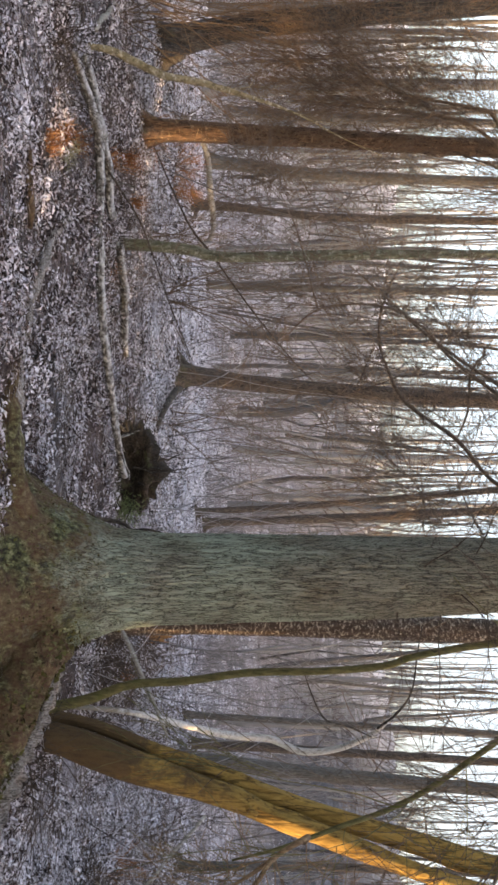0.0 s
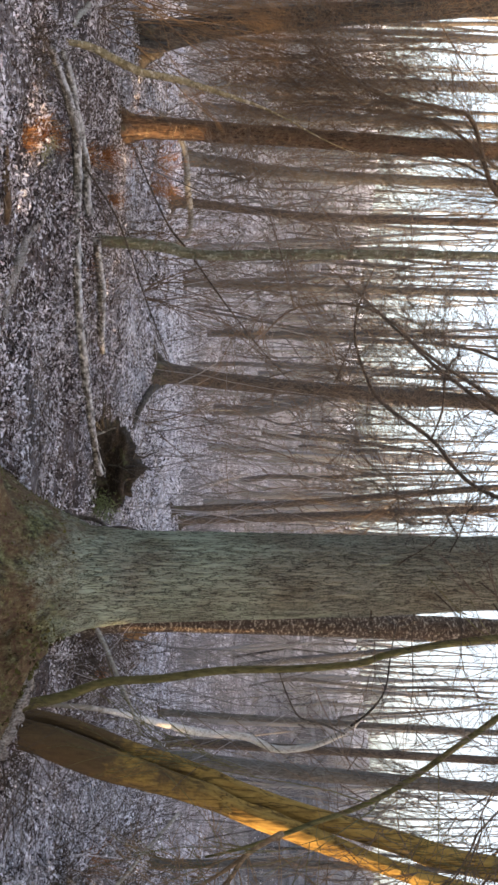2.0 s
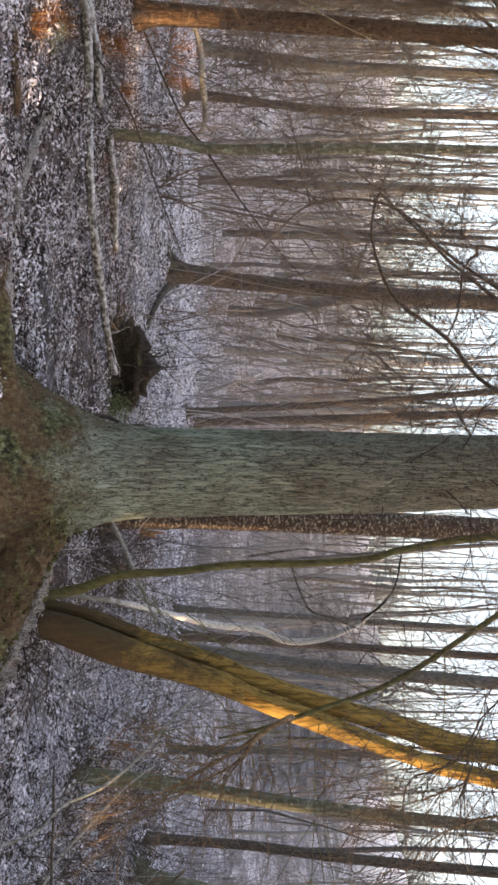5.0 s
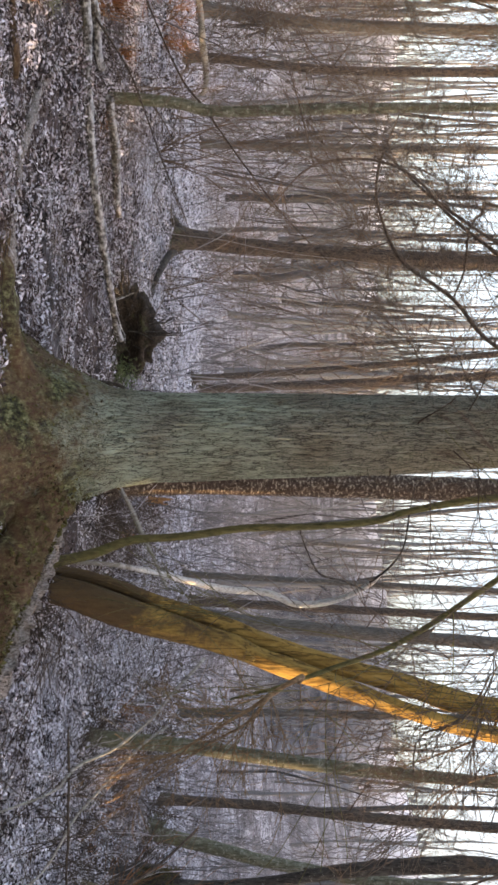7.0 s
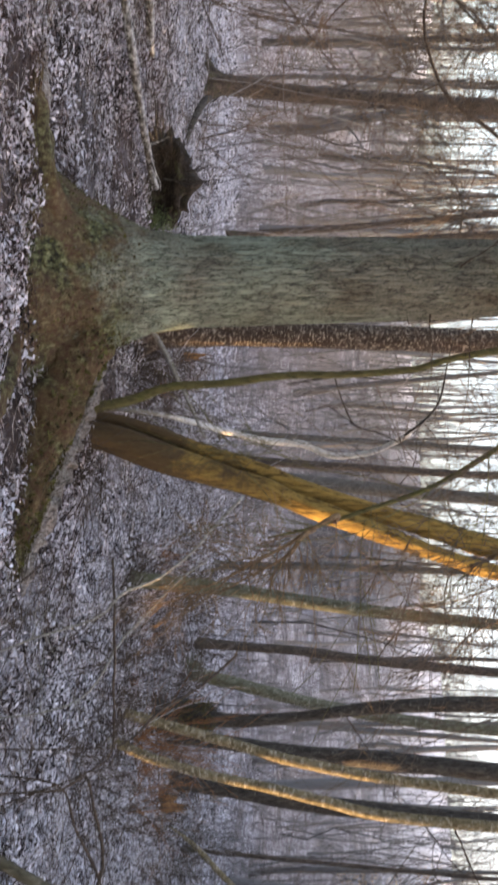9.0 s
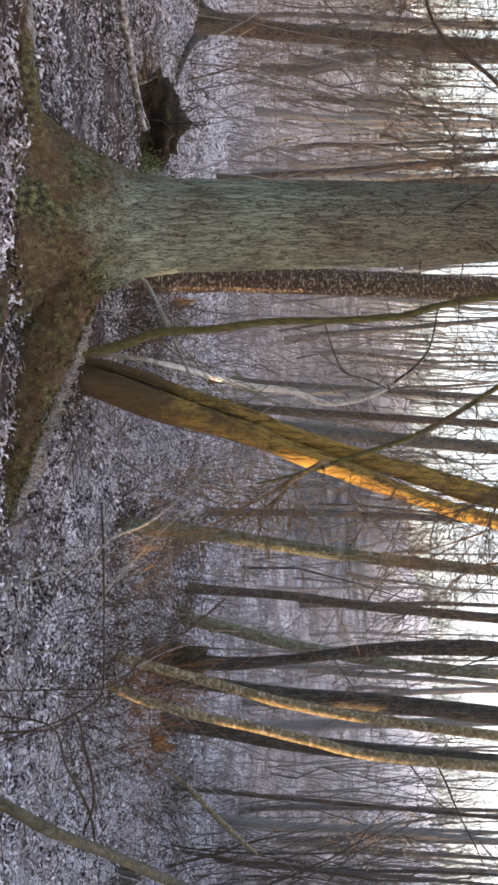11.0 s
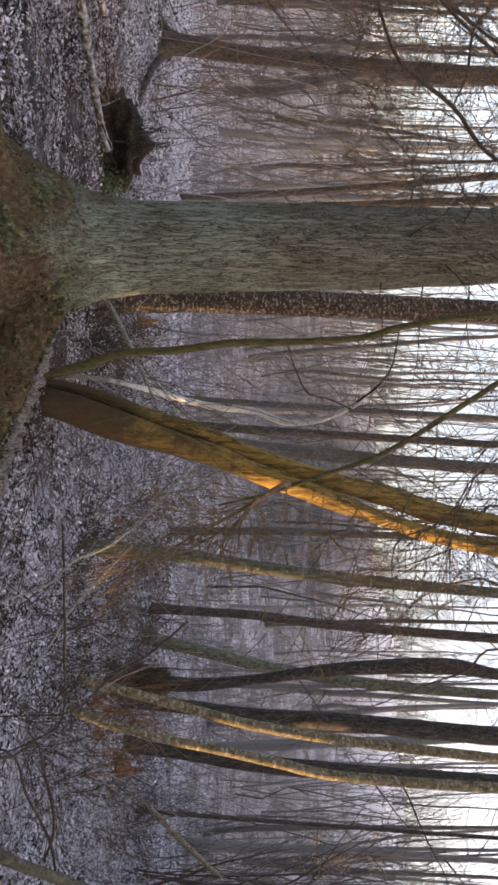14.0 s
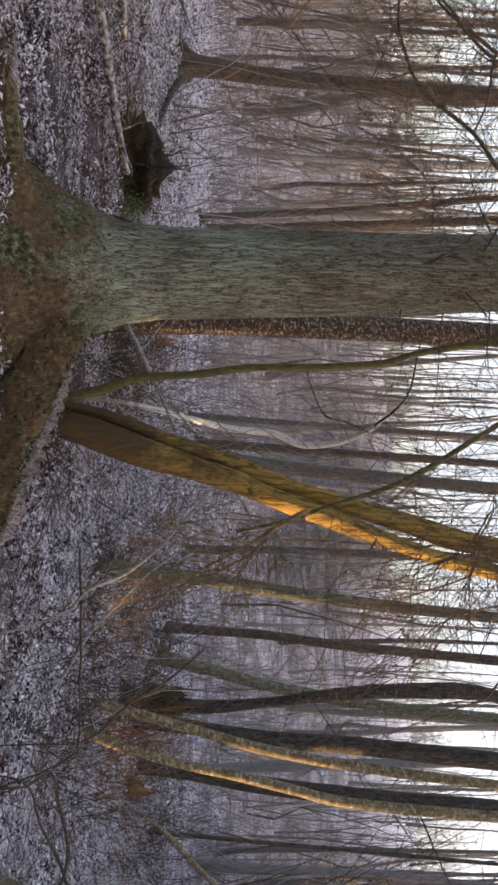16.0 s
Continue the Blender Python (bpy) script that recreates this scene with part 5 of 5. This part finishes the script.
pole("dead_pole", "thin grey dead pole leaning low behind the oak", [(1.2, 8.62, 0.10, 0.024), (1.74, 8.51, 0.48, 0.023), (2.15, 8.41, 0.70, 0.019), (2.62, 8.3, 0.93, 0.012)], PALE_BARK, twigs=4)
pole("leaning_branch", "olive-brown bare branch leaning over the brush", [(3.2, 3.66, -0.05, 0.029), (3.54, 3.59, 0.54, 0.030), (3.94, 3.86, 0.78, 0.029), (4.37, 4.12, 1.08, 0.029), (4.79, 4.39, 1.32, 0.027), (5.6, 4.9, 1.8, 0.03), (6.5, 5.4, 2.3, 0.015)], OLIVE_BARK)
pole("leaning_branch", "ochre-brown dead branch standing askew in the leaves", [(-3.71, 8.8, -0.07, 0.026), (-3.69, 8.9, 0.23, 0.038), (-3.64, 9, 0.41, 0.041), (-3.55, 9.1, 0.7, 0.038), (-3.53, 9.2, 1.03, 0.036), (-3.46, 9.3, 1.43, 0.025), (-3.32, 9.4, 1.98, 0.011), (-3.1, 9.5, 2.5, 0.006), (-2.95, 9.55, 2.9, 0.003)], GOLD_BARK, twigs=6)
pole("dead_pole", "pale barkless pole hung up in dead bracken", [(-6.7, 19.3, 0.1, 0.06)] + [(-6.05, 19.3, 0.57, 0.058), (-5.15, 19.3, 0.69, 0.070), (-4.24, 19.3, 0.74, 0.052)] + [(-3.9, 19.3, 0.2, 0.05)], PALE_BARK)
# golden bark gives this stick the look of sun that never reaches it
pole("leaning_stick", "short stick leaning in brush, coloured sunlit gold", [(10.2, 12.35, 0.05, 0.012), (10.4, 12.18, 0.45, 0.038), (10.75, 11.9, 0.95, 0.045), (11.02, 11.63, 1.41, 0.035), (11.15, 11.5, 1.65, 0.02)], GOLD_BARK)
pole("dead_branch", "dark forked root end beside the swollen tree foot", [(-0.16, 15.6, 0.04, 0.030), (-0.54, 15.9, 0.16, 0.053), (-0.85, 16.5, 0.27, 0.065), (-0.94, 17, 0.34, 0.05)], DARK_BARK, twigs=3)
pole("dead_sapling", "long thin dark dead sapling bent over the logs", [(-2.53, 8.6, 0.25, 0.005), (-2.45, 8.6, 0.27, 0.009), (-2.02, 8.5, 0.55, 0.009), (-1.64, 8.4, 0.71, 0.007), (-1.19, 8.3, 0.88, 0.006), (-0.7, 8.2, 1.09, 0.004)], TWIG_BARK, twigs=5)
pole("dead_sapling", "thin dark dead sapling crossing the hill foot", [(-4.6, 14.2, 0.0, 0.010)] + [(-3.07, 13, 0.67, 0.013), (-2.57, 12.8, 1.03, 0.013), (-1.82, 12.5, 1.56, 0.011), (-1.08, 12.3, 2.16, 0.007), (-0.5, 12.2, 2.76, 0.004)], TWIG_BARK, twigs=6)
pole("dead_branch", "thin black dead branch behind the oak foot", [(0.72, 8.7, 0.05, 0.02)] + [(0.76, 8.6, 0.44, 0.018), (0.82, 8.5, 0.56, 0.015), (0.8, 8.4, 0.71, 0.013), (0.85, 8.4, 0.9, 0.010), (0.93, 8.4, 1.06, 0.008)], DARK_BARK, twigs=4)


def bramble():
    """Long thin bramble shoots that arch over the leaves in front of the trees."""
    t = thing("bramble", "long thin arching bramble shoots over frosted leaves", "bramble", "", (2.9, 4.4, float(land(2.9, 4.4))))
    base = np.array((2.9, 4.4, t.location.z, 0))
    for line, material in (
        ([(2.6, 4.1, 0.05, 0.007)] + [(1.99, 4.98, 1.41, 0.010), (2.31, 4.67, 1.04, 0.009), (2.38, 4.44, 0.77, 0.009), (2.46, 4.31, 0.64, 0.007)][::-1], PALE_BARK),
        ([(2.42, 5.05, 1.2, 0.007), (2.51, 4.82, 1, 0.008), (2.69, 4.55, 0.77, 0.008), (2.91, 4.27, 0.57, 0.006)] + [(3.0, 4.15, 0.05, 0.006)], PALE_BARK),
        ([(2.19, 4.5, 0.73, 0.006), (2.56, 4.38, 0.75, 0.007), (3.15, 4.41, 0.72, 0.006), (3.44, 4.42, 0.61, 0.005)] + [(3.7, 4.4, 0.05, 0.005)], TWIG_BARK),
        ([(3.04, 5.02, 1.39, 0.007), (3.14, 4.78, 1.15, 0.008), (3.16, 4.56, 0.96, 0.008), (3.22, 4.33, 0.77, 0.006), (3.19, 4.24, 0.6, 0.005)] + [(3.15, 4.15, 0.05, 0.005)], TWIG_BARK),
        ([(3.2, 3.85, 0.05, 0.007)] + [(3.22, 3.91, 0.55, 0.007), (3.2, 4.02, 0.64, 0.007), (3.63, 3.98, 0.72, 0.009), (3.86, 3.9, 0.68, 0.007)], TWIG_BARK),
        ([(3.15, 3.95, 0.05, 0.006)] + [(3.19, 3.92, 0.52, 0.006), (3.45, 3.94, 0.59, 0.007), (3.84, 4.01, 0.69, 0.008), (4.12, 4.01, 0.72, 0.006)], TWIG_BARK),
    ):
        s = Soup()
        p = spline(np.array(line) - base, 0.08)
        p[:, :3] += 0.012 * np.stack([vnoise(p[:, :3] * 6, k) for k in (1, 2, 3)], -1)
        tube(s, p, 6, True)
        for _ in range(5):
            i = int(len(p) * RNG.random())
            grow(s, p[i, :3], RNG.normal(0, 1, 3), 0.15 + 0.25 * RNG.random(), 0.003, 1, 0, (1, 3), 0.5, 0.15, 0.0016)
        part("shoot", s.mesh("shoot", material), t)


bramble()


def rust_twigs():
    """The ragged end of the oak's low limb."""
    t = bpy.data.objects["oak_tree"]
    base = np.array((*t.location, 0))
    for line, count in (([(2.36, 5.55, 1.98, 0.016)] + [(2.15, 5.11, 1.96, 0.017), (2.21, 5.04, 1.81, 0.013), (2.27, 4.97, 1.69, 0.012), (2.3, 4.85, 1.56, 0.008), (2.4, 4.72, 1.31, 0.006), (2.42, 4.61, 1.16, 0.005)], 19), ([(2.4, 5.5, 1.85, 0.013)] + [(2.23, 4.98, 1.76, 0.012), (2.35, 4.94, 1.66, 0.008), (2.42, 4.92, 1.53, 0.007), (2.49, 4.9, 1.4, 0.005)], 24)):
        s = Soup()
        p = spline(np.array(line) - base, 0.06)
        tube(s, p, 7, True)
        for _ in range(count):
            i = int(len(p) * (0.3 + 0.68 * RNG.random()))
            grow(s, p[i, :3], p[-1, :3] - p[0, :3] + RNG.normal(0, 0.5, 3), 0.2 + 0.32 * RNG.random(), 0.004, 2, 0.3, (2, 5), 0.4, 0.14, 0.0016)
        part("limb_end", s.mesh("limb_end", ORANGE_TWIG), t, "rust-brown splayed twigs")


rust_twigs()


def splintered_stump(label, x, y, r, h, material):
    """A snapped stump: a short barrel whose top ends in torn splinters."""
    s = Soup()
    n, m = 22, 12
    z0 = float(land(x, y)) - 0.05
    a, k = np.meshgrid(np.arange(n) * 2 * np.pi / n, np.linspace(0, 1, m))
    top = 0.65 + 0.35 * vnoise(np.stack((np.cos(a) * 3, np.sin(a) * 3, 0 * a), -1), int(x * 10) % 97)
    rad = r * (1 + 0.5 * np.exp(-k * 6) + 0.12 * vnoise(np.stack((np.cos(a) * 4, np.sin(a) * 4, k * 3), -1), 12)) * (1 - 0.25 * k)
    v = np.stack((rad * np.cos(a), rad * np.sin(a), k * top * h), -1)
    i, j = np.meshgrid(np.arange(m - 1), np.arange(n), indexing="ij")
    inner = v[-1] * np.array((0.6, 0.6, 0.55))
    vv = np.vstack((v.reshape(-1, 3), inner, [[0, 0, 0.4 * h]]))
    q = np.stack((i * n + j, i * n + (j + 1) % n, (i + 1) * n + (j + 1) % n, (i + 1) * n + j), -1).reshape(-1, 4)
    e = np.arange(n)
    q2 = np.stack(((m - 1) * n + e, (m - 1) * n + (e + 1) % n, m * n + (e + 1) % n, m * n + e), -1)
    s.add(vv, np.vstack((q, q2)), np.stack((m * n + e, m * n + (e + 1) % n, 0 * e + (m + 1) * n), -1))
    ob = new("stump", s.mesh("stump", material))
    ob.location = (x, y, z0)
    return tagged(ob, label, "stump", "stumps")


TORN_WOOD = bark("torn_orange_wood", (0.16, 0.07, 0.025), (0.36, 0.19, 0.08), (0.52, 0.33, 0.17), 50, 8)
splintered_stump("small snapped stump of torn orange wood", 3.3, 15.6, 0.08, 0.6, TORN_WOOD)
splintered_stump("dark rotten mossy stump beside leaning trunks", 8.3, 12.6, 0.26, 0.7, DARK_BARK)
hollow = splintered_stump("black hollow stump shell with green moss along its rim", 7.33, 11.0, 0.2, 1.15, DARK_BARK)
s = Soup()
for k in range(900):
    a = RNG.random() * 2 * np.pi
    q = np.array((0.17 * math.cos(a), 0.17 * math.sin(a), 0.45 + 0.5 * RNG.random()))
    grow(s, q, RNG.normal(0, 1, 3) + np.array((math.cos(a), math.sin(a), 0.6)), 0.06, 0.004, 0)
part("moss", s.mesh("moss", bpy.data.materials["moss_blades"]), hollow, "dark green moss")["kind"] = "stuff"
splintered_stump("torn rust-brown stump foot among brambles", 8.9, 11.2, 0.14, 0.45, TORN_WOOD)
splintered_stump("dark torn rootstock under the leaning branch", 8.6, 8.35, 0.3, 0.45, DARK_BARK)
splintered_stump("low mossy stump among dead leaves", 8.9, 15.2, 0.16, 0.4, MOSSY_BARK)


def tan_tree():
    """An added slim tree; its tan leaves stand in for sunlit far scrub."""
    x, y = 26.9, 29.6
    t = tree("tree", "slim added tree whose tan crown imitates sunlit far scrub", [(x, y, 0.3, 0.09), (x + 0.1, y, 3.0, 0.08), (x, y + 0.1, 8.0, 0.06)], GREY_BARK, top=9.5, sides=10, limbs=0, seed=41)
    z0 = float(land(x, y))
    s, c = Soup(), Soup()
    for _ in range(34):
        h = z0 + 3.2 + 3.6 * RNG.random() - t.location.z
        a = RNG.random() * 2 * np.pi
        p = grow(s, (0.05, 0.05, h), (math.cos(a), math.sin(a), 0.35), 0.7 + 0.9 * RNG.random(), 0.012, 0, kink=0.12, floor_r=0.005)
        for _ in range(46):
            q = p[int(RNG.integers(1, len(p))), :3] + RNG.normal(0, 0.13, 3)
            u, w = RNG.normal(0, 1, 3), RNG.normal(0, 1, 3)
            u, w = u / np.linalg.norm(u) * 0.045, w / np.linalg.norm(w) * 0.024
            c.add((q - u, q + w, q + u, q - w), None, ((0, 1, 2), (0, 2, 3)))
    part("crown", s.mesh("crown", GREY_BARK), t, "thin bare limbs")
    n = Nodes("sunlit_scrub_tan")
    part("foliage", c.mesh("foliage", n.finish(n.ramp(n.island(), (0.0, (0.34, 0.19, 0.08)), (0.6, (0.58, 0.38, 0.19)), (1.0, (0.78, 0.60, 0.38)))), False), t, "tan leaves coloured like sunlit scrub")["kind"] = "stuff"


tan_tree()


def fallen_twigs(count):
    """Sticks and stalks strewn over the leaves."""
    s = Soup()
    for _ in range(count):
        r, b = 4.2 + 13 * RNG.random(), math.radians(-24 + 76 * RNG.random())
        x, y, a = r * math.sin(b), r * math.cos(b), RNG.random() * 2 * np.pi
        h = 0.03 + 0.05 * RNG.random()
        grow(s, (x, y, float(land(x, y)) + h), (math.cos(a), math.sin(a), RNG.normal(0.03, 0.12)), 0.15 + 0.6 * RNG.random() ** 2, 0.002 + 0.005 * RNG.random() ** 2, 1 if RNG.random() < 0.3 else 0, 0.1, (1, 3), 0.5, 0.18, 0.0015)
    tagged(new("fallen_twigs", s.mesh("fallen_twigs", TWIG_BARK)), "thin dead twigs strewn over frosted leaves", "twigs", kind="stuff")


fallen_twigs(3400)


def tussock(label, x, y, count, height, stops):
    """A tuft of arching narrow blades."""
    at = (x, y, float(land(x, y)) + 0.01)
    s = Soup()
    for _ in range(count):
        a, l = RNG.random() * 2 * np.pi, height * (0.5 + 0.7 * RNG.random())
        out, w = np.array((math.cos(a), math.sin(a), 0)), np.array((-math.sin(a), math.cos(a), 0)) * (0.002 + 0.003 * RNG.random())
        foot, reach = np.array((*RNG.normal(0, 0.05, 2), 0)), 0.3 + 0.7 * RNG.random()
        p = [foot + out * l * reach * f ** 1.5 + np.array((0, 0, l * (f - 0.55 * reach * f * f))) for f in (0, 0.4, 0.75, 1.0)]
        s.add([q + side * (1 - 0.8 * k / 3) for k, q in enumerate(p) for side in (-w, w)], [(2 * k, 2 * k + 1, 2 * k + 3, 2 * k + 2) for k in range(3)])
    n = Nodes("tussock_blades")
    ob = new("grass_tuft", s.mesh("grass_tuft", n.finish(n.ramp(n.island(), *stops)), False))
    ob.location = at
    return tagged(ob, label, "grass", "grass tufts")


STRAW = ((0.0, (0.20, 0.19, 0.08)), (0.5, (0.36, 0.33, 0.17)), (1.0, (0.52, 0.50, 0.36)))
RUSTY = ((0.0, (0.13, 0.045, 0.016)), (0.5, (0.30, 0.115, 0.035)), (1.0, (0.42, 0.22, 0.09)))
for x, y, k, h in ((-2.32, 7.75, 90, 0.16), (-2.5, 8.05, 60, 0.12)):
    tussock("pale straw-green grass tuft in leaf litter", x, y, k, h, STRAW)
for x, y, k, h in ((-2.42, 7.45, 110, 0.2), (-2.2, 6.95, 80, 0.16), (-2.62, 8.3, 90, 0.2), (-2.6, 9.3, 80, 0.2), (-3.05, 10.2, 120, 0.3), (-3.35, 11.2, 140, 0.35), (-3.0, 11.9, 130, 0.35), (-1.78, 9.9, 60, 0.15), (7.3, 9.8, 80, 0.4), (5.75, 9.2, 50, 0.2), (8.5, 10.9, 70, 0.35), (3.1, 12.2, 100, 0.3)):
    tussock("rust-brown tuft of dead fern and grass", x, y, k, h, RUSTY)


def foot_stalks(each):
    """Dead stalks and fine shoots that stand round the feet of the trees."""
    s = Soup()
    for ob in [o for o in bpy.data.objects if o.parent is None and o.name.split(".")[0] in ("tree", "sapling", "leaning_twin_tree", "stump", "fallen_log")]:
        for _ in range(each):
            x, y = np.array(ob.location[:2]) + RNG.normal(0, 0.28, 2) + np.array((0, -0.12))
            grow(s, (x, y, float(land(x, y))), (*RNG.normal(0, 0.7, 2), 1), 0.12 + 0.45 * RNG.random() ** 2, 0.003 + 0.003 * RNG.random(), 1 if RNG.random() < 0.25 else 0, 0.2, (1, 4), 0.6, 0.2, 0.0016)
    tagged(new("dead_stalks", s.mesh("dead_stalks", TWIG_BARK)), "thin dead stalks round the feet of trees", "stalks", kind="stuff")


foot_stalks(70)
